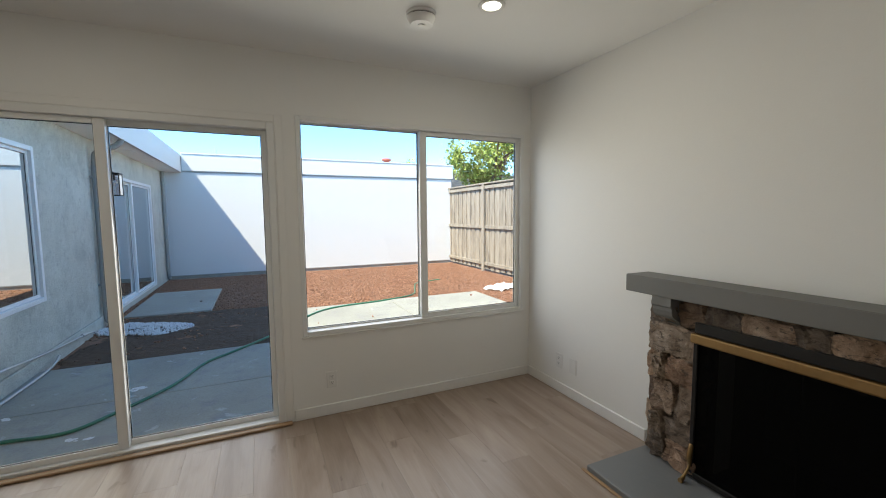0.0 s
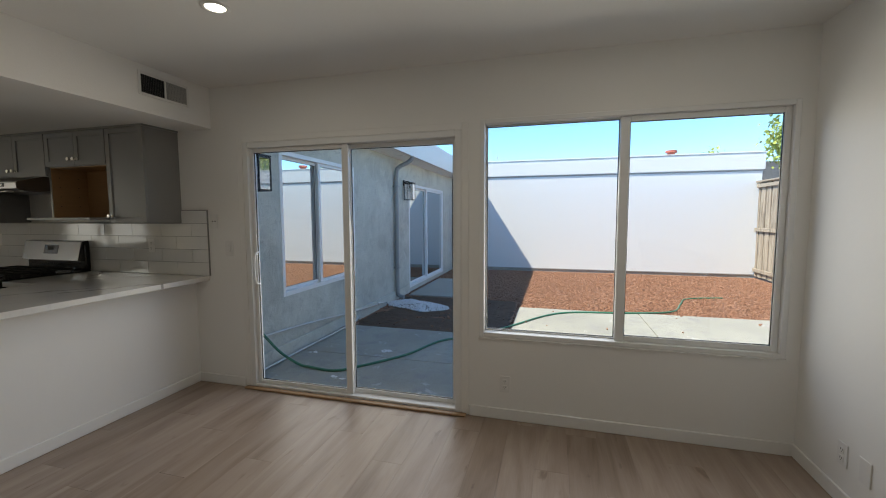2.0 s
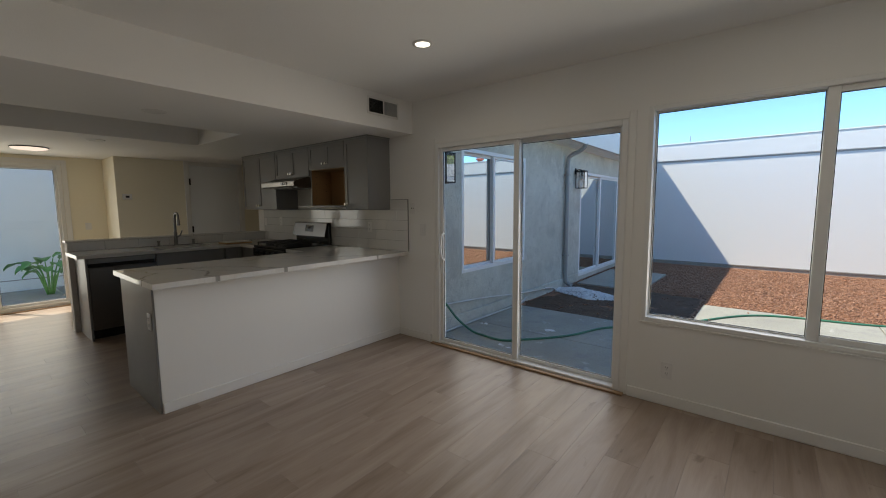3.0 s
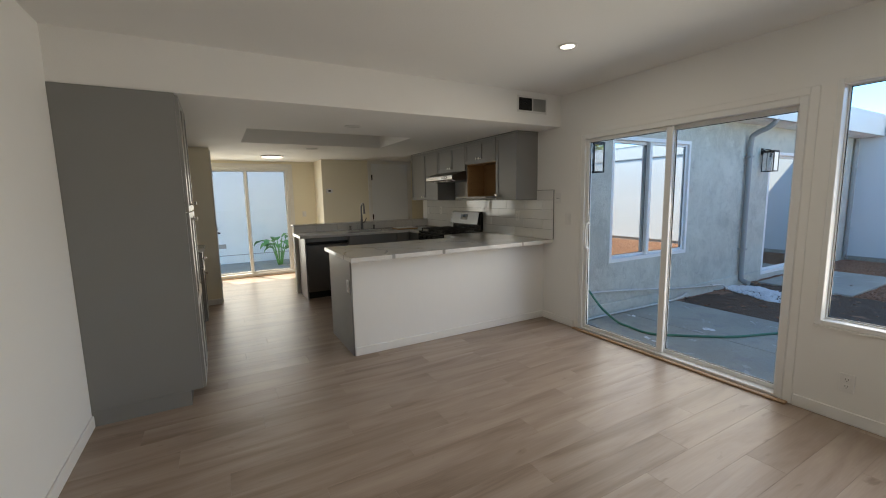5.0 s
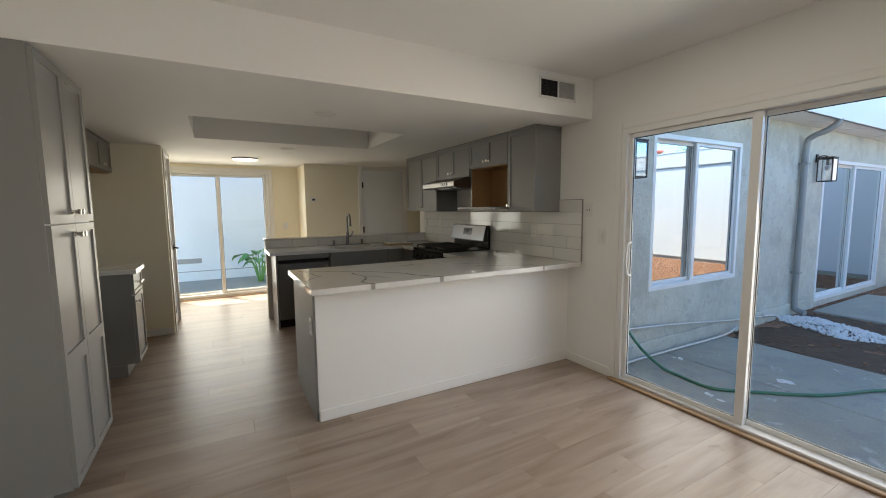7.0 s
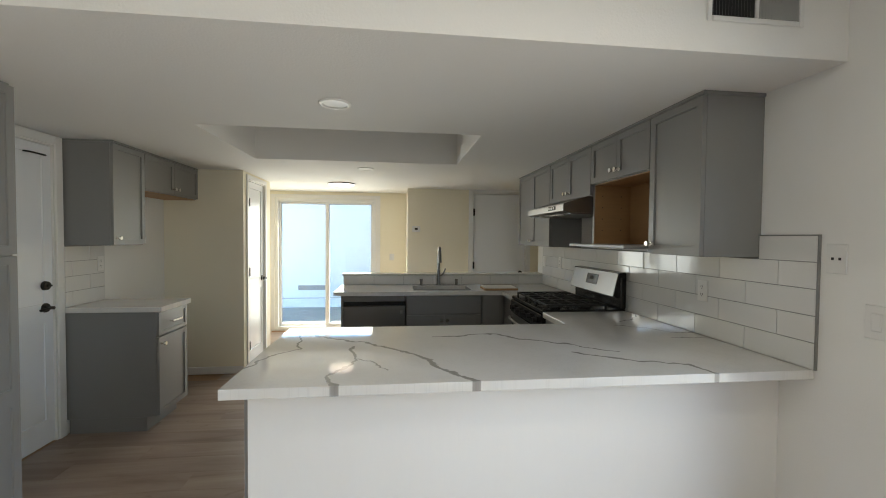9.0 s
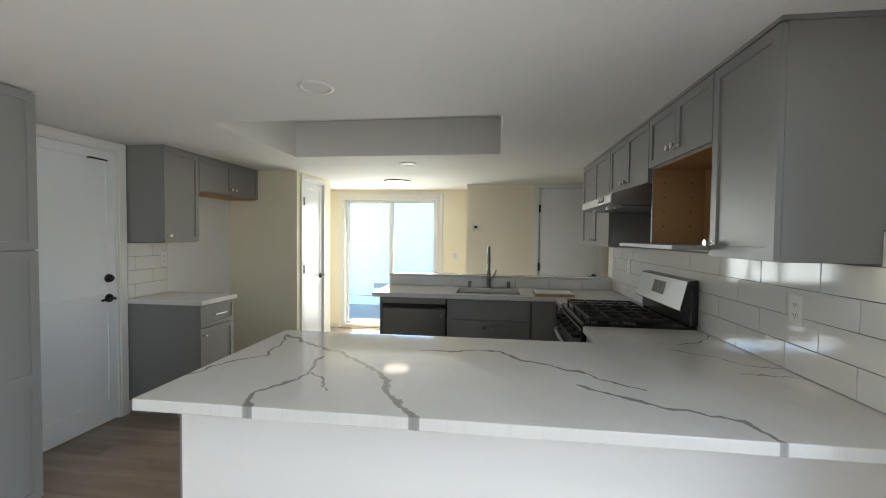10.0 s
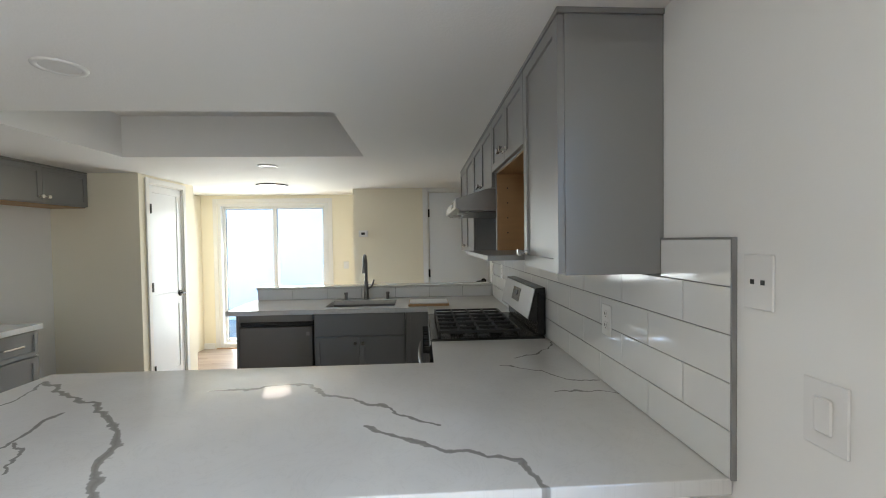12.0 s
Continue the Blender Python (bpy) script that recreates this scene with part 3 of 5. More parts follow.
bmesh.ops.solidify(bm, geom=list(bm.faces), thickness=0.004)
solid("plastic_sheet", bm, M_PAPER, "crumpled white plastic sheet lying on the bark", "sheet", at=(4.95, 7.85, GROUND))

# garden hose across the patio
hose_line = [(-1.25, 4.36, 0.42), (-1.20, 4.44, 0.31), (-1.10, 4.54, 0.12), (-0.95, 4.60, 0.0), (-0.82, 4.60, -0.018), (-0.55, 4.58, -0.018), (-0.36, 4.76, -0.018), (-0.06, 5.16, -0.018), (0.13, 5.64, -0.018), (0.36, 5.90, -0.018), (0.81, 6.43, -0.018), (1.5, 7.40, -0.018), (2.52, 7.66, -0.018), (3.13, 8.00, -0.04), (3.40, 8.60, -0.04), (3.64, 9.10, -0.04), (4.25, 9.32, -0.04)]
garden_hose = thing("garden_hose", (-0.4, 4.6, GROUND), "green rubber garden hose lying across the patio", "hose")
part("tube", tube(hose_line, 0.0125, 8, 8), M_HOSE, garden_hose)
part("coupling", rod((-1.27, 4.33, 0.46), (-1.248, 4.363, 0.415), 0.018), M_BRASS, garden_hose, "brass hose coupling")

# dried white paint spilt on the slabs
def paint_spill(x, y, size, seed):
    rnd = random.Random(seed)
    g = thing("paint_spill", (x, y, GROUND), "dried white paint spill on the concrete patio", "paint spill", "paint spills")
    for k in range(7):
        a, d = rnd.uniform(0, 6.28), size * rnd.random()
        cx, cy, rad = x + 1.5 * d * math.cos(a), y + 0.7 * d * math.sin(a), size * rnd.uniform(0.06, 0.38)
        bm = bmesh.new()
        rim = [bm.verts.new((cx + 1.4 * rad * q * math.cos(e), cy + rad * q * math.sin(e), GROUND + 0.0004)) for e, q in ((j * 0.698, rnd.uniform(0.55, 1.2)) for j in range(9))]
        top = bmesh.ops.extrude_face_region(bm, geom=[bm.faces.new(rim)])
        bmesh.ops.translate(bm, verts=[v for v in top["geom"] if isinstance(v, bmesh.types.BMVert)], vec=(0, 0, 0.0010 + 0.0003 * k))
        part("drop", bm, M_PAPER, g)
    return g


for spill in ((-0.36, 5.23, 0.075, 1), (-0.46, 4.47, 0.06, 2), (-1.03, 5.01, 0.045, 3)):
    paint_spill(*spill)

# ---- the wing with its windows ----
wing = thing("house_wing", (WING, 8.2, GROUND), "grey stucco wing of the house with white eaves", "building", kind="structure")
WW0, WW1, WWB, WWT = 4.85, 6.42, 0.58, 2.075
WS0, WS1, WST = 8.60, 11.05, 2.02
wx = WING - 0.16
bm = bmesh.new()
for r in ((N2, WW0, -0.2, 2.45), (WW0, WW1, -0.2, WWB), (WW0, WW1, WWT, 2.45), (WW1, WS0, -0.2, 2.45), (WS0, WS1, WST, 2.45), (WS1, WHITE, -0.2, 2.45), (WS0, WS1, -0.2, 0.02)):
    add_box(bm, wx, WING, *r)
part("wall", bm, M_STUCCO, wing)
part("footing", box(WING, WING + 0.03, N2, WS0 - 0.05, -0.2, 0.10, bevel=0.008), M_STUCCO, wing)
# Added backing: near-black colour stands in for the unlit room's shade.
part("back_wall", box(-3.2, -3.05, 5.7, 12.2, -0.2, 2.45), M_UNLIT, wing)
part("soffit", box(-3.2, -0.91, N2 + 0.41, WHITE - 0.002, 2.40, 2.43), M_FASCIA, wing)
part("fascia", box(-0.94, -0.90, N2 + 0.41, WHITE - 0.002, 2.40, 2.80, bevel=0.004), M_FASCIA, wing, "white painted fascia board")
part("roof", box(-6.0, -0.94, N2 + 0.41, WHITE + 1.0, 2.60, 2.79), M_FASCIA, wing)
for i in range(5):
    y = 6.5 + i * 1.15
    bm = box(-1.16, -1.02, y, y + 0.30, 2.394, 2.402)
    part("soffit_vent", bm, M_RING, wing)


def put(bm, ax, face, s, u0, u1, d0, d1, z0, z1, bevel=0.0):
    """A box on a wall: u along it, d out of it from its face in the direction s."""
    if ax == "y":
        return add_box(bm, u0, u1, face + s * d0, face + s * d1, z0, z1, bevel=bevel)
    return add_box(bm, face + s * d0, face + s * d1, u0, u1, z0, z1, bevel=bevel)


def ring(bm, ax, face, s, u0, u1, d0, d1, z0, z1, w, bevel=0.003, bottom=None, left=None, right=None, top=None):
    """Four members round an opening."""
    b, l, r, t = (w if v is None else v for v in (bottom, left, right, top))
    put(bm, ax, face, s, u0, u0 + l, d0, d1, z0, z1, bevel)
    put(bm, ax, face, s, u1 - r, u1, d0, d1, z0, z1, bevel)
    put(bm, ax, face, s, u0 + l, u1 - r, d0, d1, z0, z0 + b, bevel)
    put(bm, ax, face, s, u0 + l, u1 - r, d0, d1, z1 - t, z1, bevel)
    return bm


def glazed(name, label, category, ax, face, s, u0, u1, z0, z1, mid, frame_w, sash_w, inner_first, glass, handle=0, sill=False, fixed_w=0.0, bottom_w=0.0):
    """A two-panel sliding window or door. d grows from the room face outwards; inner_first: the low-u panel slides in the inner track."""
    at = (mid, face, z0) if ax == "y" else (face, mid, z0)
    g = thing(name, at, label, category, kind="structure")
    foot = bottom_w or frame_w
    part("window_frame", ring(bmesh.new(), ax, face, s, u0, u1, -0.006, 0.10, z0, z1, frame_w, bottom=foot), M_VINYL, g)
    for k, (a, b) in enumerate(((u0 + frame_w, mid + sash_w / 2), (mid - sash_w / 2, u1 - frame_w))):
        d = 0.022 if (k == 0) == inner_first else 0.062
        sw = fixed_w if fixed_w and d > 0.05 else sash_w * 0.62
        sash = part("sash", ring(bmesh.new(), ax, face, s, a, b, d, d + 0.032, z0 + foot, z1 - frame_w, sw, left=sash_w if k else sw, right=sw if k else sash_w), M_VINYL, g)
        bead = ring(bmesh.new(), ax, face, s, a + (sash_w if k else sw) - 0.004, b - (sw if k else sash_w) + 0.004, d + 0.012, d + 0.020, z0 + foot + sw - 0.004, z1 - frame_w - sw + 0.004, 0.008, bevel=0)
        part("gasket", bead, M_BLACK, sash)
        pane = part("pane", put(bmesh.new(), ax, face, s, a + (sash_w if k else sw), b - (sw if k else sash_w), d + 0.014, d + 0.018, z0 + foot + sw, z1 - frame_w - sw), glass, sash)
        pane.visible_shadow = False
        if handle and (k == 0) == inner_first:
            hu = a + 0.03 if k == 0 else b - 0.03
            p = [(0.02, -0.13), (-0.02, -0.11), (-0.035, 0), (-0.02, 0.11), (0.02, 0.13)]
            pts = [((hu, face + s * (d + q), handle + z) if ax == "y" else (face + s * (d + q), hu, handle + z)) for q, z in p]
            part("handle", tube(pts, 0.009), M_VINYL, sash)
    if sill:
        part("window_sill", put(bmesh.new(), ax, face, s, u0 - 0.006, u1 + 0.006, -0.010, 0.004, z0 - 0.012, z0 - 0.001, 0.002), M_TRIM, g)
    return g


door_1 = glazed("door_1", "white vinyl sliding glass patio door, closed", "sliding door", "y", NORTH, 1, D0, D1, 0.014, DT, -0.12, 0.042, 0.052, True, M_GLASS, handle=0.99, bottom_w=0.018)
part("door_track", box(D0, D1, NORTH + 0.0, NORTH + 0.10, -0.002, 0.014, bevel=0.003), M_VINYL, door_1)
bm = ring(bmesh.new(), "y", NORTH, 1, D0 - 0.052, D1 + 0.052, -0.004, -0.0005, 0.0, DT + 0.050, 0.046, bottom=0.001)
part("casing", bm, M_WALL, door_1)
part("threshold", box(D0 - 0.04, D1 + 0.04, NORTH - 0.055, NORTH - 0.011, 0.0, 0.016, bevel=0.005), M_THRESH, door_1, "oak threshold strip")
glazed("window_1", "white vinyl sliding window onto the sunny yard", "window", "y", NORTH, 1, W0, W1, WB, WT, 1.80, 0.030, 0.055, False, M_GLASS, sill=True, fixed_w=0.008)
door_2 = glazed("door_2", "white vinyl sliding glass door to the side yard", "sliding door", "x", FAR, -1, S0, S1, 0.022, ST, 1.32, 0.045, 0.055, False, M_GLASS, handle=0.99)
part("door_track", box(FAR - 0.10, FAR, S0, S1, -0.002, 0.022, bevel=0.003), M_VINYL, door_2)
part("casing", ring(bmesh.new(), "x", FAR, -1, S0 - 0.06, S1 + 0.06, -0.012, -0.0005, 0.0, ST + 0.06, 0.058, bottom=0.001), M_TRIM, door_2)
part("threshold", box(FAR + 0.013, FAR + 0.05, S0 - 0.04, S1 + 0.04, 0.0, 0.014, bevel=0.004), M_THRESH, door_2, "oak threshold strip")
glazed("window_2", "white vinyl sliding window in the stucco wing, reflecting the yard", "window", "x", WING, -1, WW0, WW1, WWB, WWT, 5.61, 0.045, 0.05, False, M_COATED)
glazed("door_3", "white vinyl sliding glass door of the stucco wing", "sliding door", "x", WING, -1, WS0, WS1, 0.02, WST, 9.82, 0.05, 0.06, False, M_COATED)

# downspout, wall pipes and lanterns on the wing
downspout = thing("downspout", (WING, 7.86, GROUND), "grey painted downspout with an offset elbow", "downspout")
part("pipe", tube([(-0.93, 7.86, 2.42), (-0.95, 7.86, 2.36), (-1.03, 7.86, 2.30), (-1.17, 7.86, 2.24), (-1.225, 7.86, 2.12), (-1.228, 7.86, 1.5), (-1.228, 7.86, 0.6), (-1.226, 7.86, 0.10), (-1.19, 7.86, 0.02), (-1.10, 7.84, 0.0)], 0.036, 10, 5), M_PIPE, downspout)
for z in (0.5, 1.9):
    part("strap", box(WING + 0.001, WING + 0.095, 7.815, 7.905, z, z + 0.025), M_PIPE, downspout)

corner_spout = thing("downspout", (WING, 12.02, GROUND), "straight grey painted downspout in the wall corner", "downspout")
part("pipe", tube([(-1.235, 12.02, 2.39), (-1.235, 12.02, 1.2), (-1.235, 12.02, 0.10), (-1.21, 12.0, 0.02)], 0.036, 10, 4), M_PIPE, corner_spout)
for z in (0.6, 1.8):
    part("strap", box(WING + 0.001, WING + 0.088, 11.975, 12.065, z, z + 0.025), M_PIPE, corner_spout)

conduit = thing("wall_pipe", (WING, 5.9, 0.0), "pale metal pipe strapped along the stucco wall", "pipe")
part("pipe", tube([(-1.235, 4.22, 0.30), (-1.235, 5.2, 0.22), (-1.235, 6.3, 0.10), (-1.23, 7.2, 0.03), (-1.19, 7.32, 0.005), (-1.17, 7.34, -0.05)], 0.012, 8, 5), M_CONDUIT, conduit)
part("joint", rod((-1.235, 7.05, 0.045), (-1.232, 7.16, 0.035), 0.02), M_CONDUIT, conduit)
low = thing("ground_pipe", (WING, 5.3, GROUND), "pale metal pipe lying at the foot of the wall", "pipe")
part("pipe", tube([(-1.19, 4.22, -0.012), (-1.19, 5.0, -0.012), (-1.17, 5.9, -0.012), (-1.18, 6.2, 0.0), (-1.20, 6.36, 0.03)], 0.012, 8, 5), M_CONDUIT, low)


def lantern(y, z):
    """Black box lantern with clear glass sides on a wall plate."""
    g = thing("wall_lantern", (WING, y, z), "black metal box lantern with clear glass on the stucco", "wall lamp", "wall lanterns")
    part("wall_plate", box(WING + 0.001, WING + 0.02, y - 0.03, y + 0.03, z + 0.09, z + 0.20, bevel=0.003), M_BLACKMETAL, g)
    part("arm", tube([(WING + 0.015, y, z + 0.16), (WING + 0.07, y, z + 0.175), (WING + 0.12, y, z + 0.16)], 0.008), M_BLACKMETAL, g)
    c, h = WING + 0.12, 0.075
    bm = bmesh.new()
    for a in (-1, 1):
        for b in (-1, 1):
            add_box(bm, c + a * h - 0.006, c + a * h + 0.006, y + b * h - 0.006, y + b * h + 0.006, z - 0.16, z + 0.13)
    for zz in (z - 0.166, z + 0.124):
        for a in (-1, 1):
            add_box(bm, c - h, c + h, y + a * h - 0.006, y + a * h + 0.006, zz, zz + 0.012)
            add_box(bm, c + a * h - 0.006, c + a * h + 0.006, y - h, y + h, zz, zz + 0.012)
    part("cage", bm, M_BLACKMETAL, g)
    part("lid", box(c - h - 0.01, c + h + 0.01, y - h - 0.01, y + h + 0.01, z + 0.137, z + 0.152, bevel=0.004), M_BLACKMETAL, g)
    for a in (-1, 1):
        if a > 0:
            p = part("glass", box(c + h - 0.002, c + h + 0.002, y - h + 0.007, y + h - 0.007, z - 0.15, z + 0.12), M_LANTERN, g)
            p.visible_shadow = False
        p = part("glass", box(c - h + 0.007, c + h - 0.007, y + a * h - 0.002, y + a * h + 0.002, z - 0.15, z + 0.12), M_LANTERN, g)
        p.visible_shadow = False
    part("socket", rod((c, y, z + 0.137), (c, y, z + 0.05), 0.016), M_BLACKMETAL, g)
    bm = bmesh.new()
    bmesh.ops.create_uvsphere(bm, u_segments=12, v_segments=8, radius=0.028, matrix=pose(c, y, z + 0.02) @ Matrix.Diagonal((1, 1, 1.3, 1)))
    part("bulb", bm, M_PLATE, g)
    return g


lantern(4.40, 1.80)
lantern(8.34, 1.86)

# ---- white building across the yard ----
neighbour = thing("neighbour_building", (2.3, WHITE, GROUND), "long white stucco building with a flat fascia", "building")
part("wall", box(-1.4, 5.94, WHITE, 19.0, 0.03, 2.78), M_WHITEWALL, neighbour)
part("foundation", box(-1.4, 5.92, WHITE + 0.02, WHITE + 0.5, -0.2, 0.012), M_CONCRETE, neighbour)
part("base_strip", box(-1.4, 5.94, WHITE - 0.006, WHITE + 0.1, 0.012, 0.03), M_PIPE, neighbour, "grey metal weep strip")
part("fascia", box(-0.89, 5.98, WHITE - 0.035, WHITE, 2.435, 2.82, bevel=0.006), M_WHITEWALL, neighbour)
part("drip_edge", box(-0.89, 5.99, WHITE - 0.05, WHITE + 0.3, 2.82, 2.84), M_FASCIA, neighbour)
# Thin grey strip draws the dark line below the fascia.
part("reveal", box(-0.89, 5.96, WHITE - 0.012, WHITE, 2.405, 2.425), M_PIPE, neighbour)
flue = thing("chimney_flue", (4.5, 14.0, 2.78), "terracotta chimney flue on the flat roof", "chimney")
part("pipe", rod((4.5, 14, 2.78), (4.5, 14, 3.13), 0.11, 0.10, 20), M_CLAY, flue)
part("cap", rod((4.5, 14, 3.13), (4.5, 14, 3.19), 0.155, 0.14, 20), M_CLAY, flue)
mast = solid("roof_mast", rod((-0.32, 14, 2.78), (-0.32, 14, 3.25), 0.012), M_PIPE, "thin grey mast on the flat roof", "mast")

# ---- board fence ----
fence = thing("fence", (5.9, 8.6, GROUND), "weathered board fence with overlapping planks", "fence")
rnd = random.Random(3)
y, k = 4.9, 0
FX = 5.90
while y < WHITE - 0.05:
    w = rnd.uniform(0.135, 0.15)
    front = k % 2
    top = 2.13 + rnd.uniform(-0.008, 0.008)
    x0 = FX - 0.022 * front
    part("board", box(x0, x0 + 0.018, y - 0.02, min(y + w, WHITE - 0.03), -0.02 + rnd.uniform(0, 0.02), top, bevel=0.002), M_FENCE, fence)
    y += w - 0.02
    k += 1
for z0, z1 in ((1.03, 1.11), (2.02, 2.10), (0.10, 0.18)):
    part("rail", box(FX - 0.062, FX - 0.024, 4.9, WHITE - 0.02, z0, z1, bevel=0.004), M_FENCE, fence)
part("cap_rail", box(FX - 0.085, FX + 0.06, 4.9, WHITE - 0.02, 2.135, 2.172, bevel=0.004), M_FENCE, fence)
for yy in (5.3, 7.7, 10.1):
    part("post", box(FX - 0.11, FX - 0.065, yy - 0.045, yy + 0.045, -0.2, 2.133, bevel=0.005), M_FENCE, fence)


def leaf_crown(bm, centres, per, spread, size, seed):
    """Many small folded leaves round twig ends, leaving gaps between the clumps."""
    rnd = random.Random(seed)
    for c in centres:
        for _ in range(per):
            d = Vector((rnd.gauss(0, 1), rnd.gauss(0, 1), rnd.gauss(0, 0.8)))
            p = Vector(c) + d * spread * 0.5
            s = size * rnd.uniform(0.6, 1.3)
            m = pose(*p, rnd.uniform(-70, 70), rnd.uniform(-70, 70), rnd.uniform(0, 360))
            a, b, t, q = (bm.verts.new(m @ Vector(v)) for v in ((0, 0, 0), (s * 0.5, s * 0.28, s * 0.06), (s, 0, 0), (s * 0.5, -s * 0.28, s * 0.06)))
            bm.faces.new((a, b, t))
            bm.faces.new((a, t, q))


def tree(base, height, radius, seed, label):
    rnd = random.Random(seed)
    g = thing("tree", base, label, "tree")
    b = Vector(base)
    top = b + Vector((0.3, 0.1, height * 0.62))
    part("trunk", tube([b, b + Vector((0.1, 0, height * 0.25)), top], lambda t: 0.16 * (1 - 0.6 * t), 10, 5), M_BARK, g)
    centres = []
    for i in range(9):
        a = i * 2.4
        end = b + Vector((math.cos(a) * radius * rnd.uniform(0.5, 1.0), math.sin(a) * radius * rnd.uniform(0.5, 1.0), height * rnd.uniform(0.55, 1.0)))
        start = b.lerp(top, rnd.uniform(0.55, 1.0))
        part("limb", tube([start, start.lerp(end, 0.5) + Vector((0, 0, 0.15)), end], lambda t: 0.06 * (1 - 0.8 * t) + 0.006, 6, 4), M_BARK, g)
        for _ in range(9):
            centres.append(start.lerp(end, rnd.uniform(0.35, 1.08)) + Vector((rnd.gauss(0, 0.28), rnd.gauss(0, 0.28), rnd.gauss(0.05, 0.26))))
    bm = bmesh.new()
    leaf_crown(bm, centres, 95, 0.36, 0.15, seed)
    part("crown", bm, M_TREE, g)
    return g


tree((9.05, 15.2, GROUND), 5.4, 1.9, 11, "leafy yellow-green tree behind the board fence")
tree((12.2, 14.6, GROUND), 5.2, 1.7, 12, "leafy green tree with bare twigs behind the fence")
tree((7.2, 20.8, GROUND), 3.55, 0.35, 13, "small treetop rising beyond the white building")
far_house = thing("far_house", (12.0, 22.0, GROUND), "neighbouring house with a grey shingle roof", "house")
part("wall", box(8.5, 18.0, 19.0, 25.0, -0.2, 2.5), M_WHITEWALL, far_house)
bm = bmesh.new()
for a, b in (((8.1, 18.5, 2.45), (8.1, 22.0, 3.7)), ((8.1, 25.5, 2.45), (8.1, 22.0, 3.7))):
    vs = [bm.verts.new(p) for p in (a, b, (18.4, *b[1:]), (18.4, *a[1:]))]
    bm.faces.new(vs)
bmesh.ops.solidify(bm, geom=list(bm.faces), thickness=0.12)
part("roof", bm, M_ROOF, far_house)

# ---- side yard beyond the far sliding door ----
side = solid("pavement_side", box(-8.55, FAR - THICK, -3.5, 7.5, -0.2, GROUND - 0.004), M_CONCRETE, "pale concrete side yard", "pavement", kind="structure")
for i, r in enumerate(((-7.35, -6.45, 0.45, 1.20), (-7.35, -6.45, 1.27, 2.02), (-8.2, -7.5, 2.1, 2.9))):
    part("stepping_slab", box(*r, GROUND - 0.02, GROUND + 0.012, bevel=0.006), M_CONCRETE, side)
side_wall = thing("side_building", (-8.6, 1.5, GROUND), "neighbouring wall of the side yard, blue sky light in its colour", "building")
part("wall", box(-8.9, -8.6, -4, 8, 0.16, 2.32), M_SIDEWALL, side_wall)
part("coping", box(-8.94, -8.56, -4, 8, 2.32, 2.37, bevel=0.01), M_FASCIA, side_wall)
part("plinth", box(-8.9, -8.56, -4, 8, -0.2, 0.145), M_SIDEWALL, side_wall)
part("weep_strip", box(-8.9, -8.59, -4, 8, 0.145, 0.16), M_PIPE, side_wall)
part("vent", box(-8.605, -8.59, 0.35, 0.95, 0.32, 0.42, bevel=0.003), M_PIPE, side_wall)


def broad_plant(base, seed):
    """A clump of upright broad leaves with arching blades on thin stalks."""
    rnd = random.Random(seed)
    g = thing("broadleaf_plant", base, "broad-leaved green plant beside the side yard wall", "plant")
    b = Vector(base)
    for i in range(13):
        a = i * 2.4 + rnd.uniform(-0.3, 0.3)
        lean, h = rnd.uniform(0.12, 0.5), rnd.uniform(0.30, 0.62)
        tip = b + Vector((math.cos(a) * lean * 0.5, math.sin(a) * lean * 0.5, h))
        stalk = part("stalk", tube([b + Vector((0.04 * math.cos(a), 0.04 * math.sin(a), 0)), b.lerp(tip, 0.6) + Vector((0, 0, 0.04)), tip], lambda t: 0.014 * (1 - 0.5 * t), 6, 4), M_BANANA, g)
        bm = bmesh.new()
        length, width = rnd.uniform(0.28, 0.48), rnd.uniform(0.07, 0.12)
        out = Vector((math.cos(a), math.sin(a), 0))
        side_v = Vector((-math.sin(a), math.cos(a), 0))
        rows = []
        for k in range(9):
            t = k / 8
            c = tip + out * length * t * (0.6 + 0.4 * lean) + Vector((0, 0, length * (0.75 * t - 1.0 * t * t) * (1.1 - lean)))
            w = width * math.sin(math.pi * min(1, t * 0.93 + 0.07)) ** 0.7 + 0.002
            rows.append([bm.verts.new(c + side_v * w * q + Vector((0, 0, 0.03 * abs(q) + 0.008 * math.sin(k * 2.1 + q * 3)))) for q in (-1, -0.5, 0, 0.5, 1)])
        for r0, r1 in zip(rows, rows[1:]):
            for k in range(4):
                f = bm.faces.new((r0[k], r0[k + 1], r1[k + 1], r1[k]))
                f.smooth = True
        part("leaf", bm, M_BANANA, g)
    return g


broad_plant((-7.75, 1.98, GROUND), 4)

# ---- kitchen ----
FRONT = 3.760     # face of the wall cabinets' boxes


def knob(parent, ax, face, s, u, z):
    bm = bmesh.new()
    v = (lambda d: (u, face + s * d, z)) if ax == "y" else (lambda d: (face + s * d, u, z))
    add_rod(bm, v(0), v(0.007), 0.011, 0.009, sides=14)
    add_rod(bm, v(0.007), v(0.022), 0.005, sides=10)
    add_rod(bm, v(0.020), v(0.034), 0.012, 0.014, sides=14)
    part("handle", bm, M_CHROME, parent, "polished nickel knob")


def bar_pull(parent, ax, face, s, u0, u1, z):
    bm = bmesh.new()
    for u in (u0 + 0.015, u1 - 0.015):
        put(bm, ax, face, s, u - 0.005, u + 0.005, 0, 0.028, z - 0.005, z + 0.005)
    put(bm, ax, face, s, u0, u1, 0.022, 0.034, z - 0.007, z + 0.007, 0.003)
    part("handle", bm, M_CHROME, parent, "polished nickel bar pull")


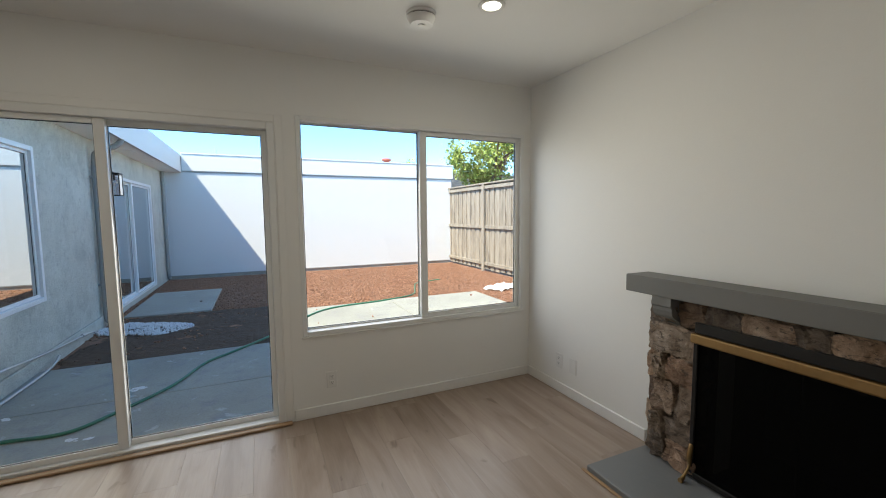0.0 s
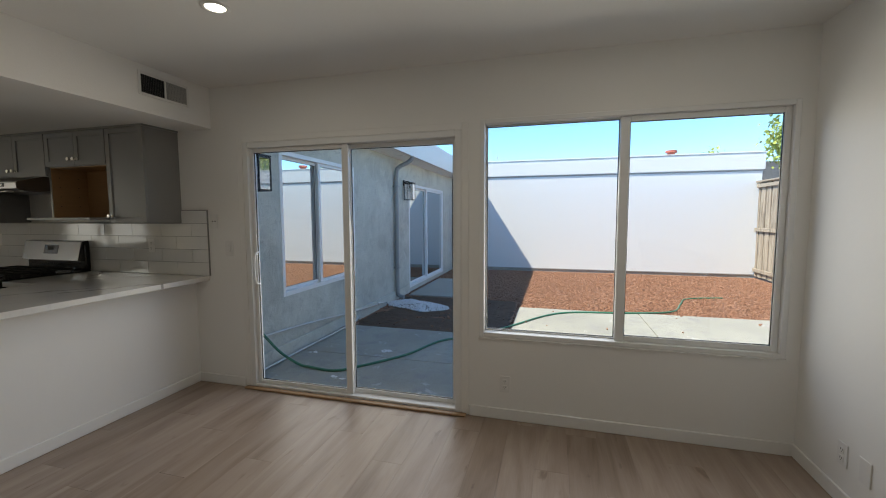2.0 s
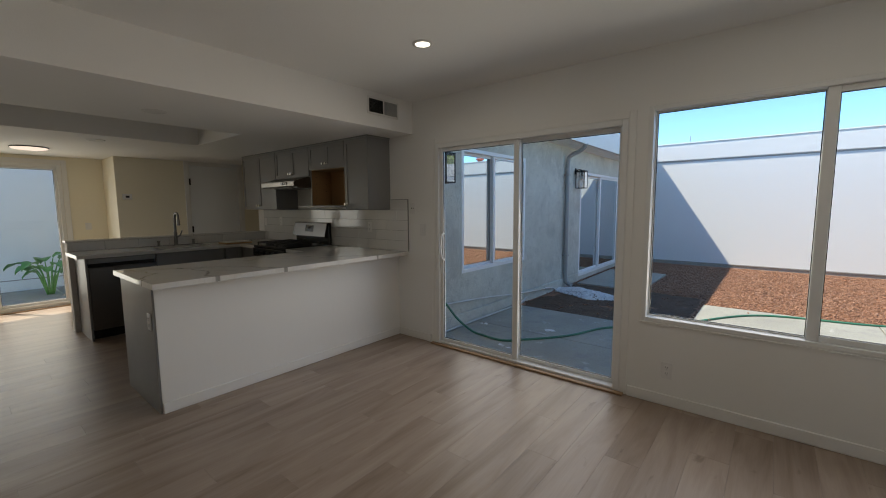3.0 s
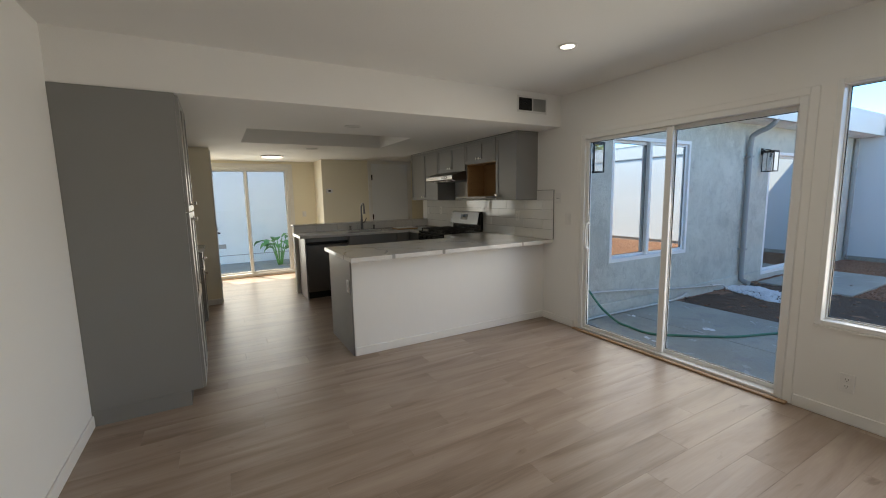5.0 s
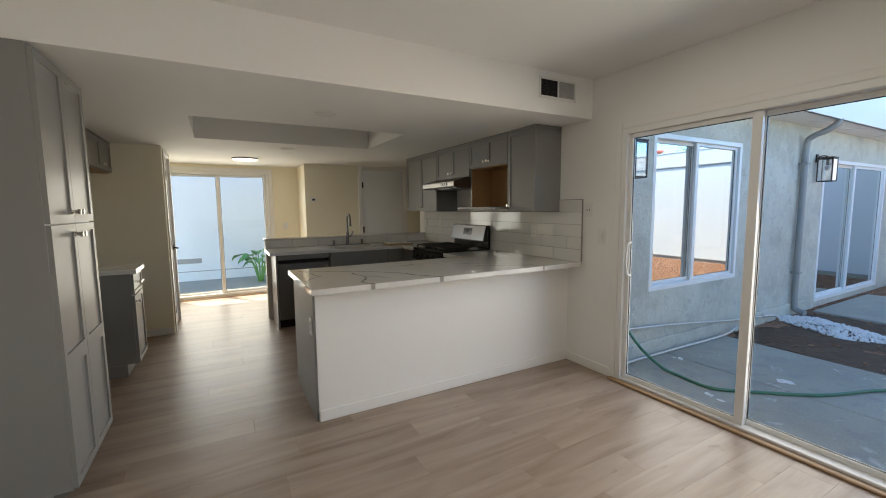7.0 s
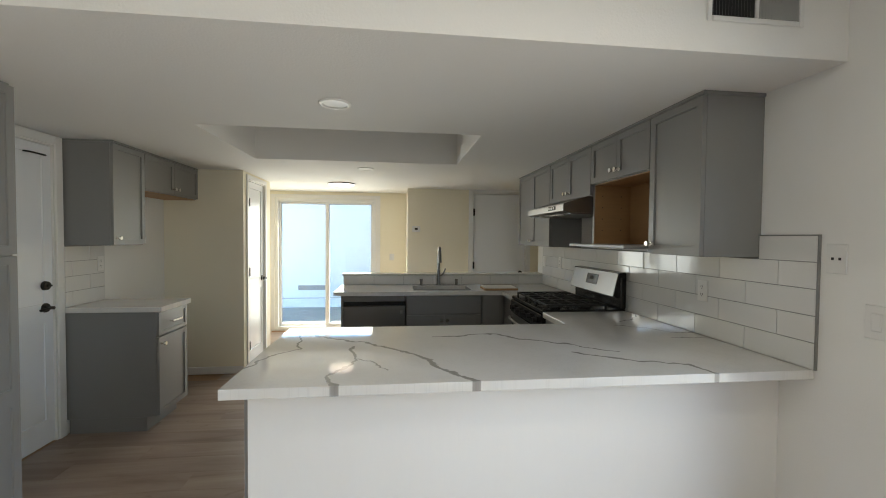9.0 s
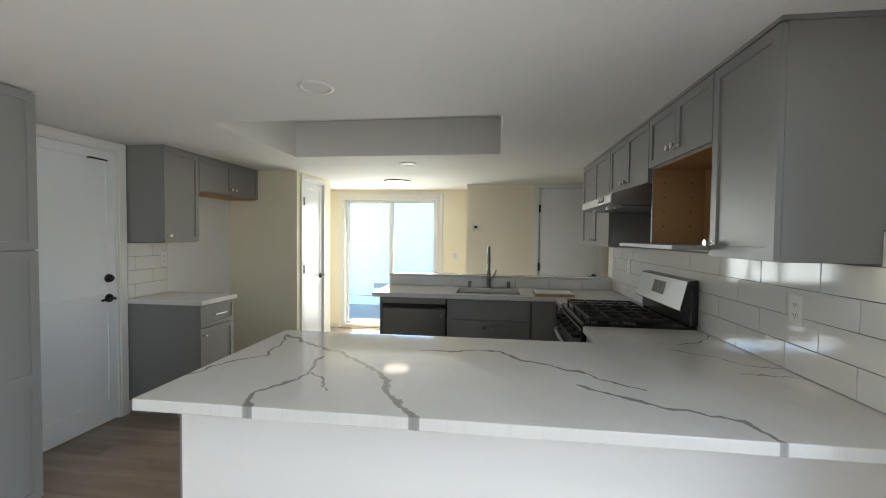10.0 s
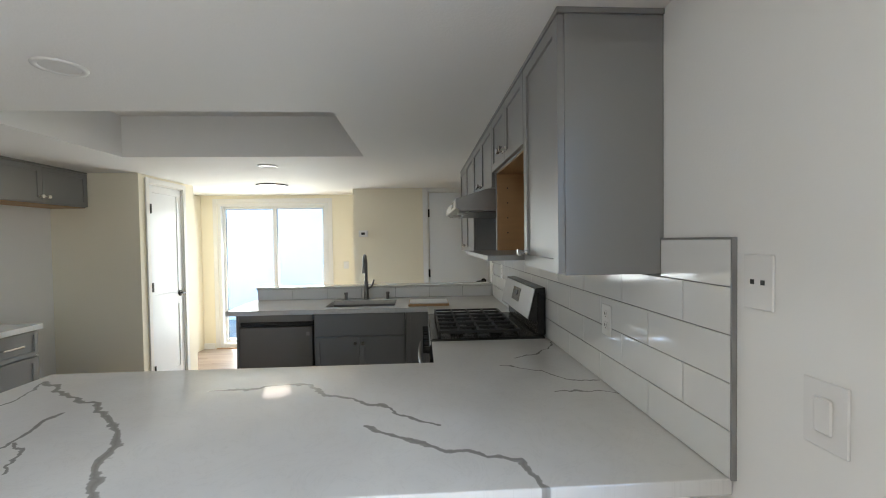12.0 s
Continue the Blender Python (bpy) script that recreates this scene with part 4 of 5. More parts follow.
def recessed_leaf(ax, face, s, u0, u1, d0, d1, z0, z1, w, depth, splits=(), bottom=0.0):
    """One slab whose front face is sunk into panels inside its rails."""
    bm = put(bmesh.new(), ax, face, s, u0, u1, d0, d1, z0, z1)
    axis = 1 if ax == "y" else 0
    plane = face + s * d1
    for z in splits:
        bmesh.ops.bisect_plane(bm, geom=list(bm.verts) + list(bm.edges) + list(bm.faces), plane_co=(0, 0, z), plane_no=(0, 0, 1))
    bm.faces.ensure_lookup_table()
    fronts = [f for f in bm.faces if all(abs(v.co[axis] - plane) < 1e-5 for v in f.verts)]
    bmesh.ops.recalc_face_normals(bm, faces=bm.faces)
    if bottom:
        low = min((v for f in fronts for v in f.verts), key=lambda v: v.co.z).co.z
        bmesh.ops.bisect_plane(bm, geom=list(bm.verts) + list(bm.edges) + list(bm.faces), plane_co=(0, 0, low + bottom), plane_no=(0, 0, 1))
        fronts = [f for f in bm.faces if all(abs(v.co[axis] - plane) < 1e-5 for v in f.verts) and f.calc_center_median().z > low + bottom]
    for f in fronts:
        bmesh.ops.inset_individual(bm, faces=[f], thickness=w, depth=0.0)
        bmesh.ops.inset_individual(bm, faces=[f], thickness=0.0012, depth=-depth)
    return bm


def shaker(parent, ax, face, s, u0, u1, z0, z1, rails=(), name="door", w=0.056):
    """Shaker door: a recessed panel inside square rails."""
    g = 0.0015
    bm = recessed_leaf(ax, face, s, u0 + g, u1 - g, 0.001, 0.020, z0 + g, z1 - g, w, 0.008, rails)
    return part(name, bm, M_CAB, parent)


def slab_front(parent, ax, face, s, u0, u1, z0, z1, name="drawer"):
    bm = put(bmesh.new(), ax, face, s, u0 + 0.0015, u1 - 0.0015, 0.001, 0.020, z0 + 0.0015, z1 - 0.0015, 0.002)
    return part(name, bm, M_CAB, parent)


def wall_cabinet(x0, x1, z0, z1, doors, label, ax_s=-1, front=FRONT, back=NORTH - 0.001, knobs="pair"):
    g = thing("wall_cabinet", ((x0 + x1) / 2, (front + back) / 2, z0), label, "cabinet", "grey kitchen cabinets")
    part("body", box(x0, x1, front, back, z0, z1, bevel=0.001), M_CAB, g)
    n = len(doors) - 1
    for k in range(n):
        d = shaker(g, "y", front, ax_s, doors[k], doors[k + 1], z0 + 0.004, z1 - 0.002)
        if n == 2:
            u = doors[1] + (-0.028 if k == 0 else 0.028)
        else:
            u = doors[0] + 0.03 if knobs == "low" else doors[1] - 0.03
        knob(d, "y", front + ax_s * 0.02, ax_s, u, z0 + 0.055)
    return g


TOP = 2.098
wall_cabinet(-2.02, -1.64, 1.36, TOP, (-2.02, -1.64), "grey shaker wall cabinet with one closed door", knobs="low")
wall_cabinet(-3.46, -2.70, 1.745, TOP, (-3.46, -3.08, -2.70), "short grey shaker wall cabinet above the range hood")
wall_cabinet(-4.38, -3.47, 1.36, TOP, (-4.38, -3.925, -3.47), "grey shaker wall cabinet with two closed doors")
mw = wall_cabinet(-2.695, -2.025, 1.82, TOP, (-2.695, -2.36, -2.025), "grey shaker wall cabinet over an empty microwave niche")
for x in (-2.695, -2.043):
    part("niche_side", box(x, x + 0.018, FRONT, NORTH - 0.001, 1.405, 1.82), M_CAB, mw)
for r in ((-2.677, -2.043, NORTH - 0.02, NORTH - 0.002, 1.405, 1.82), (-2.6765, -2.672, FRONT + 0.004, NORTH - 0.02, 1.405, 1.8195), (-2.048, -2.0435, FRONT + 0.004, NORTH - 0.02, 1.405, 1.8195), (-2.672, -2.048, FRONT + 0.004, NORTH - 0.02, 1.814, 1.8195)):
    part("lining_board", box(*r), M_WOODIN, mw, "bare birch plywood")
part("shelf", box(-2.72, -2.022, 3.60, NORTH - 0.001, 1.385, 1.405, bevel=0.002), M_CAB, mw)
for z in (1.50, 1.58, 1.66, 1.74):
    for y in (3.82, 3.96):
        part("shelf_pin_hole", rod((-2.6725, y, z), (-2.6715, y, z), 0.004, sides=8), M_SLOT, mw)
crown = solid("cabinet_trim", box(-4.38, -1.635, FRONT - 0.022, NORTH - 0.001, TOP + 0.001, KCEIL - 0.001), M_CAB, "thin grey scribe strip above the wall cabinets", "trim", kind="structure")

# range hood
hood = thing("range_hood", (-3.08, 3.8, 1.62), "stainless steel range hood under the short cabinet", "range hood")
bm = bmesh.new()
prof = [(4.045, 1.742), (3.72, 1.742), (3.545, 1.690), (3.545, 1.640), (3.57, 1.625), (4.045, 1.625)]
a = [bm.verts.new((-3.458, y, z)) for y, z in prof]
b = [bm.verts.new((-2.702, y, z)) for y, z in prof]
bm.faces.new(a)
bm.faces.new(list(reversed(b)))
for k in range(6):
    bm.faces.new((a[k], a[(k + 1) % 6], b[(k + 1) % 6], b[k]))
part("canopy", bm, M_DARKSTEEL, hood)
part("front_lip", box(-3.459, -2.701, 3.540, 3.547, 1.636, 1.682, bevel=0.002), M_STEEL, hood, "bright steel front lip")
part("control_panel", box(-2.98, -2.84, 3.537, 3.5405, 1.650, 1.680), M_BLACK, hood)
for x in (-2.955, -2.91, -2.865):
    part("button", box(x - 0.012, x + 0.012, 3.534, 3.5375, 1.658, 1.672), M_STEEL, hood)
part("filter", box(-3.40, -2.76, 3.62, 3.98, 1.618, 1.626), M_DARKSTEEL, hood)
for x in (-3.25, -2.9):
    part("lamp_lens", rod((x, 3.60, 1.614), (x, 3.60, 1.626), 0.03), M_PLATE, hood)

# counters
def prism(points, z0, z1, bevel=0.0):
    bm = bmesh.new()
    f = bm.faces.new([bm.verts.new((x, y, z0)) for x, y in points])
    up = bmesh.ops.extrude_face_region(bm, geom=[f])
    bmesh.ops.translate(bm, verts=[v for v in up["geom"] if isinstance(v, bmesh.types.BMVert)], vec=(0, 0, z1 - z0))
    if bevel:
        bmesh.ops.bevel(bm, geom=list(bm.edges), offset=bevel, segments=2, affect="EDGES", profile=0.5)
    return bm


UNDER = COUNTER - 0.038
solid("peninsula_countertop", prism([(-1.38, 1.764), (-1.38, NORTH - 0.002), (-2.695, NORTH - 0.002), (-2.695, 3.40), (-2.32, 3.40), (-2.32, 1.764)], UNDER, COUNTER, 0.003), M_QUARTZ, "white quartz countertop with bold grey veins", "countertop", at=(-1.85, 2.9, UNDER))
SX0, SX1, SY0, SY1 = -4.29, -3.93, 2.54, 3.12
bm = bmesh.new()
add_box(bm, SX1, -3.82, 1.78, 3.40, UNDER, COUNTER)
add_box(bm, -4.425, SX0, 1.78, NORTH - 0.002, UNDER, COUNTER)
add_box(bm, SX0, SX1, 1.78, SY0, UNDER, COUNTER)
add_box(bm, SX0, SX1, SY1, NORTH - 0.002, UNDER, COUNTER)
add_box(bm, SX1, -3.465, 3.40, NORTH - 0.002, UNDER, COUNTER)
solid("sink_countertop", bm, M_QUARTZ, "white quartz countertop around the sink", "countertop", at=(-4.1, 2.9, UNDER))
solid("side_countertop", box(-3.515, -3.085, SOUTH + 0.001, 0.67, UNDER, COUNTER, bevel=0.003), M_QUARTZ, "small white quartz countertop by the door", "countertop", at=(-3.3, 0.34, UNDER))

# peninsula: a painted half wall in front of grey base cabinets
wall("half_wall", [(-1.60, -1.53, 1.809, NORTH, 0, UNDER)], M_BRUSHED, "white painted half wall below the peninsula counter")
baseboard("baseboard", -1.53, -1.53 + B, 1.809, NORTH - B)
pen = thing("base_cabinet", (-1.9, 2.6, 0), "grey base cabinets of the peninsula", "cabinet", "grey kitchen cabinets")
part("body", box(-2.26, -1.602, 1.81, 4.045, 0.10, UNDER - 0.001, bevel=0.001), M_CAB, pen)
part("end_panel", box(-2.27, -1.535, 1.795, 1.8085, 0.0, UNDER - 0.001, bevel=0.001), M_CAB, pen)
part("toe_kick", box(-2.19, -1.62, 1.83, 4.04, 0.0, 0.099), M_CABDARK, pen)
for k in range(3):
    y = 1.82 + k * 0.53
    d = shaker(pen, "x", -2.26, -1, y, y + 0.52, 0.11, 0.69)
    knob(d, "x", -2.28, -1, y + 0.49, 0.64)
    d = slab_front(pen, "x", -2.26, -1, y, y + 0.52, 0.70, UNDER - 0.006)
    bar_pull(d, "x", -2.28, -1, y + 0.2, y + 0.32, 0.785)
corner = thing("base_cabinet", (-2.48, 3.75, 0), "narrow grey base cabinet beside the range", "cabinet", "grey kitchen cabinets")
part("body", box(-2.69, -2.265, 3.44, 4.045, 0.10, UNDER - 0.001), M_CAB, corner)
shaker(corner, "y", 3.44, -1, -2.69, -2.30, 0.11, UNDER - 0.006)
part("toe_kick", box(-2.69, -2.265, 3.51, 4.045, 0.0, 0.099), M_CABDARK, corner)

# sink run
wall("pony_wall", [(-4.56, -4.43, 1.80, NORTH, 0, 1.014)], M_WALL, "white half wall behind the sink counter")
solid("ledge_cap", box(-4.575, -4.415, 1.785, NORTH - 0.002, 1.015, 1.035, bevel=0.003), M_QUARTZ, "narrow quartz ledge capping the half wall", "ledge", at=(-4.5, 2.9, 1.015))
sink_cab = thing("base_cabinet", (-4.1, 2.84, 0), "grey sink base cabinet with false drawer and two doors", "cabinet", "grey kitchen cabinets")
part("body", box(-4.42, -3.87, 2.465, 3.21, 0.10, 0.70), M_CAB, sink_cab)
part("apron", box(-3.90, -3.87, 2.465, 3.21, 0.70, UNDER - 0.001), M_CAB, sink_cab)
slab_front(sink_cab, "x", -3.87, 1, 2.47, 3.20, 0.69, UNDER - 0.006)
for k, (a, b) in enumerate(((2.47, 2.835), (2.835, 3.20))):
    d = shaker(sink_cab, "x", -3.87, 1, a, b, 0.11, 0.68)
    knob(d, "x", -3.85, 1, 2.835 + (-0.03 if k == 0 else 0.03), 0.63)
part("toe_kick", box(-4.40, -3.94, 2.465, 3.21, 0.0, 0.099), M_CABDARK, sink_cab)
blind = thing("base_cabinet", (-4.0, 3.6, 0), "grey corner base cabinet beside the sink", "cabinet", "grey kitchen cabinets")
part("body", box(-4.42, -3.87, 3.215, 4.045, 0.10, UNDER - 0.001), M_CAB, blind)
part("return", box(-3.869, -3.465, 3.44, 4.045, 0.10, UNDER - 0.001), M_CAB, blind)
shaker(blind, "x", -3.87, 1, 3.22, 3.42, 0.11, UNDER - 0.006, w=0.05)
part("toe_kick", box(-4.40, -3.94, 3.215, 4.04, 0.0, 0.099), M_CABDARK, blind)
dw = thing("dishwasher", (-4.1, 2.16, 0), "dark stainless steel dishwasher under the counter", "dishwasher")
part("tub", box(-4.40, -3.90, 1.87, 2.455, 0.10, UNDER - 0.004), M_BLACK, dw)
part("door", box(-3.90, -3.855, 1.868, 2.457, 0.11, 0.775, bevel=0.006), M_DARKSTEEL, dw)
part("control_strip", box(-3.90, -3.858, 1.868, 2.457, 0.815, UNDER - 0.006, bevel=0.004), M_DARKSTEEL, dw)
part("pocket_handle", box(-3.90, -3.878, 1.872, 2.453, 0.777, 0.813), M_BLACK, dw)
part("badge", box(-3.8555, -3.853, 2.405, 2.43, 0.70, 0.73), M_STEEL, dw)
part("kick_plate", box(-4.40, -3.95, 1.87, 2.455, 0.0, 0.099), M_BLACK, dw)
solid("end_panel", box(-4.42, -3.86, 1.845, 1.864, 0.0, UNDER - 0.001, bevel=0.001), M_CAB, "grey side panel beside the dishwasher", "panel", at=(-4.14, 1.855, 0))

sink = thing("sink", (-4.11, 2.83, 0.70), "undermount stainless steel sink in the quartz counter", "sink")
bm = bmesh.new()
z0 = 0.705
add_box(bm, SX0 - 0.012, SX1 + 0.012, SY0 - 0.012, SY1 + 0.012, z0, z0 + 0.004)
for r in ((SX0 - 0.012, SX0, SY0 - 0.012, SY1 + 0.012), (SX1, SX1 + 0.012, SY0 - 0.012, SY1 + 0.012), (SX0, SX1, SY0 - 0.012, SY0), (SX0, SX1, SY1, SY1 + 0.012)):
    add_box(bm, *r, z0 + 0.004, UNDER - 0.001)
part("basin", bm, M_STEEL, sink)
part("drain", rod((-4.11, 2.83, z0 + 0.004), (-4.11, 2.83, z0 + 0.010), 0.045, sides=20), M_CHROME, sink)

faucet = thing("faucet", (-4.355, 2.83, COUNTER), "dark brushed steel pull-down kitchen faucet", "faucet")
fx, fy = -4.355, 2.83
part("base", rod((fx, fy, COUNTER), (fx, fy, COUNTER + 0.012), 0.028, 0.026, 24), M_DARKSTEEL, faucet)
part("body", rod((fx, fy, COUNTER + 0.012), (fx, fy, COUNTER + 0.17), 0.021, 0.019, 20), M_DARKSTEEL, faucet)
part("neck", tube([(fx, fy, 1.08), (fx, fy, 1.20), (fx + 0.005, fy, 1.27), (fx + 0.04, fy, 1.318), (fx + 0.085, fy, 1.325), (fx + 0.12, fy, 1.295), (fx + 0.128, fy, 1.25)], 0.0145, 12, 6), M_DARKSTEEL, faucet)
part("spray_head", rod((fx + 0.128, fy, 1.255), (fx + 0.135, fy, 1.17), 0.015, 0.019, 16), M_DARKSTEEL, faucet)
part("lever", tube([(fx, fy + 0.018, 1.02), (fx, fy + 0.05, 1.04), (fx + 0.01, fy + 0.075, 1.10)], lambda t: 0.011 - 0.004 * t, 8, 5), M_DARKSTEEL, faucet)
for y, name, lab in ((2.64, "soap_dispenser", "short brushed nickel soap dispenser beside the faucet"), (3.03, "air_gap", "short brushed nickel air gap cap on the counter")):
    g = thing(name, (fx, y, COUNTER), lab, "dispenser" if name == "soap_dispenser" else "air gap")
    part("stem", rod((fx, y, COUNTER), (fx, y, COUNTER + 0.05), 0.016, 0.014, 16), M_DARKSTEEL, g)
    part("cap", rod((fx, y, COUNTER + 0.05), (fx, y, COUNTER + 0.068), 0.019, 0.017, 16), M_DARKSTEEL, g)
board = thing("cutting_board", (-3.98, 3.42, COUNTER), "wooden cutting board lying beside the sink", "cutting board")
part("slab", box(-4.10, -3.86, 3.24, 3.58, COUNTER + 0.001, COUNTER + 0.019, bevel=0.003), M_WOODIN, board)
part("slab", box(-4.09, -3.87, 3.25, 3.57, COUNTER + 0.020, COUNTER + 0.028, bevel=0.002), M_PLATE, board)

# gas range
R0, R1, RF = -3.457, -2.703, 3.41
stove = thing("gas_range", (-3.08, 3.72, 0), "black gas range with a stainless steel backguard", "range")
part("body", box(R0, R1, RF + 0.02, 4.03, 0.04, 0.895, bevel=0.004), M_BLACK, stove)
part("base_kick", box(R0 + 0.02, R1 - 0.02, RF + 0.07, 4.02, 0.0, 0.039), M_BLACK, stove)
part("cooktop", box(R0 - 0.004, R1 + 0.004, RF - 0.01, 4.03, 0.896, 0.926, bevel=0.006), M_BLACK, stove)
oven = part("oven_door", box(R0 + 0.005, R1 - 0.005, RF - 0.012, RF + 0.019, 0.22, 0.775, bevel=0.006), M_BLACK, stove)
part("trim", box(R0 + 0.005, R1 - 0.005, RF - 0.016, RF - 0.0125, 0.70, 0.775), M_STEEL, oven)
part("window", box(R0 + 0.12, R1 - 0.12, RF - 0.016, RF - 0.0125, 0.34, 0.62), M_BLACK, oven)
part("handle", tube([(R0 + 0.05, RF - 0.012, 0.745), (R0 + 0.06, RF - 0.05, 0.745), (R0 + 0.16, RF - 0.07, 0.745), (-3.08, RF - 0.078, 0.745), (R1 - 0.16, RF - 0.07, 0.745), (R1 - 0.06, RF - 0.05, 0.745), (R1 - 0.05, RF - 0.012, 0.745)], 0.012, 10, 5), M_STEEL, oven)
part("drawer", box(R0 + 0.005, R1 - 0.005, RF - 0.008, RF + 0.019, 0.05, 0.21, bevel=0.005), M_BLACK, stove)
part("control_panel", box(R0, R1, RF - 0.02, RF + 0.019, 0.785, 0.893, bevel=0.006), M_BLACK, stove)
for k in range(5):
    x = R0 + 0.10 + k * 0.138
    bm = rod((x, RF - 0.02, 0.84), (x, RF - 0.048, 0.84), 0.022, 0.018, 18)
    add_box(bm, x - 0.004, x + 0.004, RF - 0.056, RF - 0.046, 0.822, 0.858)
    part("knob", bm, M_BLACKMETAL, stove)
guard = part("backguard", box(R0, R1, 3.99, 4.035, 0.927, 1.165, bevel=0.008), M_BLACK, stove)
bm = bmesh.new()
a = [bm.verts.new(v) for v in ((R0 + 0.012, 3.94, 1.015), (R1 - 0.012, 3.94, 1.015), (R1 - 0.012, 3.982, 1.19), (R0 + 0.012, 3.982, 1.19))]
b = [bm.verts.new(v) for v in ((R0 + 0.012, 4.034, 1.0), (R1 - 0.012, 4.034, 1.0), (R1 - 0.012, 4.034, 1.195), (R0 + 0.012, 4.034, 1.195))]
bm.faces.new(a)
bm.faces.new(list(reversed(b)))
for k in range(4):
    bm.faces.new((a[k], b[k], b[(k + 1) % 4], a[(k + 1) % 4]))
part("housing", bm, M_BLACK, guard)
bm = bmesh.new()
t = lambda z, o: 3.94 + (z - 1.015) / 0.175 * 0.042 - o
a = [bm.verts.new(v) for v in ((R0 + 0.018, t(1.02, 0.004), 1.02), (R1 - 0.018, t(1.02, 0.004), 1.02), (R1 - 0.018, t(1.185, 0.004), 1.185), (R0 + 0.018, t(1.185, 0.004), 1.185))]
b = [bm.verts.new((v.co.x, v.co.y + 0.006, v.co.z)) for v in a]
bm.faces.new(a)
bm.faces.new(list(reversed(b)))
for k in range(4):
    bm.faces.new((a[k], b[k], b[(k + 1) % 4], a[(k + 1) % 4]))
face_plate = part("steel_face", bm, M_DARKSTEEL, guard)
for x0, x1, z0, z1, m, nm in ((-3.17, -2.99, 1.075, 1.155, M_BLACK, "display"), (-3.115, -3.05, 1.11, 1.14, M_SLOT, "digits")):
    bm = bmesh.new()
    o = 0.006 if nm == "display" else 0.008
    a = [bm.verts.new(v) for v in ((x0, t(z0, o), z0), (x1, t(z0, o), z0), (x1, t(z1, o), z1), (x0, t(z1, o), z1))]
    b = [bm.verts.new((v.co.x, v.co.y + o + 0.004, v.co.z)) for v in a]
    bm.faces.new(a)
    bm.faces.new(list(reversed(b)))
    for k in range(4):
        bm.faces.new((a[k], b[k], b[(k + 1) % 4], a[(k + 1) % 4]))
    part(nm, bm, m, face_plate)
for k in range(3):
    x0 = R0 + 0.025 + k * 0.237
    bm = bmesh.new()
    y0, y1, zg = RF + 0.03, 3.90, 0.962
    for x in (x0, x0 + 0.108, x0 + 0.216):
        add_box(bm, x, x + 0.012, y0, y1, zg - 0.012, zg)
    for y in (y0, y0 + 0.115, (y0 + y1) / 2 - 0.006, y1 - 0.127, y1 - 0.012):
        add_box(bm, x0 + 0.012, x0 + 0.216, y, y + 0.012, zg - 0.0118, zg - 0.0002)
    for x in (x0, x0 + 0.216):
        for y in (y0, y1 - 0.012):
            add_box(bm, x, x + 0.012, y, y + 0.012, 0.927, zg - 0.012)
    part("grate", bm, M_IRON, stove)
    for y in (y0 + 0.11, y1 - 0.12) if k != 1 else ((y0 + y1) / 2,):
        part("burner", rod((x0 + 0.114, y, 0.927), (x0 + 0.114, y, 0.945), 0.045, 0.038, 20), M_IRON, stove)

# ---- pantry, side cabinet, cabinets by the fridge niche ----
pantry = thing("pantry_cabinet", (-1.63, 0.33, 0), "tall grey shaker pantry cabinet with four closed doors", "cabinet", "grey kitchen cabinets")
PX0, PX1, PF = -1.99, -1.285, 0.635
part("body", box(PX0, PX1, SOUTH + 0.001, PF, 0.105, KCEIL - 0.004, bevel=0.001), M_CAB, pantry)
part("side_foot", box(PX1 - 0.018, PX1, SOUTH + 0.001, PF - 0.075, 0.0, 0.104), M_CAB, pantry)
part("toe_kick", box(PX0, PX1 - 0.019, SOUTH + 0.02, PF - 0.075, 0.0, 0.104), M_CABDARK, pantry)
mid = (PX0 + PX1) / 2
for k, (a, b) in enumerate(((PX0, mid), (mid, PX1))):
    u = mid + (-0.028 if k == 0 else 0.028)
    d = shaker(pantry, "y", PF, 1, a, b, 1.345, TOP)
    knob(d, "y", PF + 0.02, 1, u, 1.40)
    d = shaker(pantry, "y", PF, 1, a, b, 0.11, 1.34, rails=(0.70,))
    knob(d, "y", PF + 0.02, 1, u, 1.285)

side_cab = thing("base_cabinet", (-3.3, 0.33, 0), "grey shaker base cabinet with a drawer and a door", "cabinet", "grey kitchen cabinets")
part("body", box(-3.50, -3.10, SOUTH + 0.001, 0.625, 0.105, UNDER - 0.001, bevel=0.001), M_CAB, side_cab)
part("toe_kick", box(-3.50, -3.10, SOUTH + 0.02, 0.555, 0.0, 0.104), M_CAB, side_cab)
d = shaker(side_cab, "y", 0.625, 1, -3.50, -3.10, 0.70, UNDER - 0.006, name="drawer", w=0.035)
bar_pull(d, "y", 0.645, 1, -3.37, -3.23, 0.785)
d = shaker(side_cab, "y", 0.625, 1, -3.50, -3.10, 0.11, 0.69)
knob(d, "y", 0.645, 1, -3.13, 0.64)
wall_cabinet(-3.47, -3.10, 1.36, TOP, (-3.47, -3.10), "grey shaker wall cabinet beside the white door", ax_s=1, front=0.33, back=SOUTH + 0.001, knobs="high")
above = wall_cabinet(-4.345, -3.475, 1.80, TOP, (-4.345, -3.91, -3.475), "short grey wall cabinet above the empty fridge niche", ax_s=1, front=0.33, back=SOUTH + 0.001)
part("underside", box(-4.34, -3.48, SOUTH + 0.01, 0.325, 1.794, 1.799), M_WOODIN, above, "bare plywood underside")
solid("cabinet_trim", box(-4.345, -3.10, SOUTH + 0.001, 0.352, TOP + 0.001, KCEIL - 0.001), M_CAB, "thin grey scribe strip above the cabinets", "trim", kind="structure")


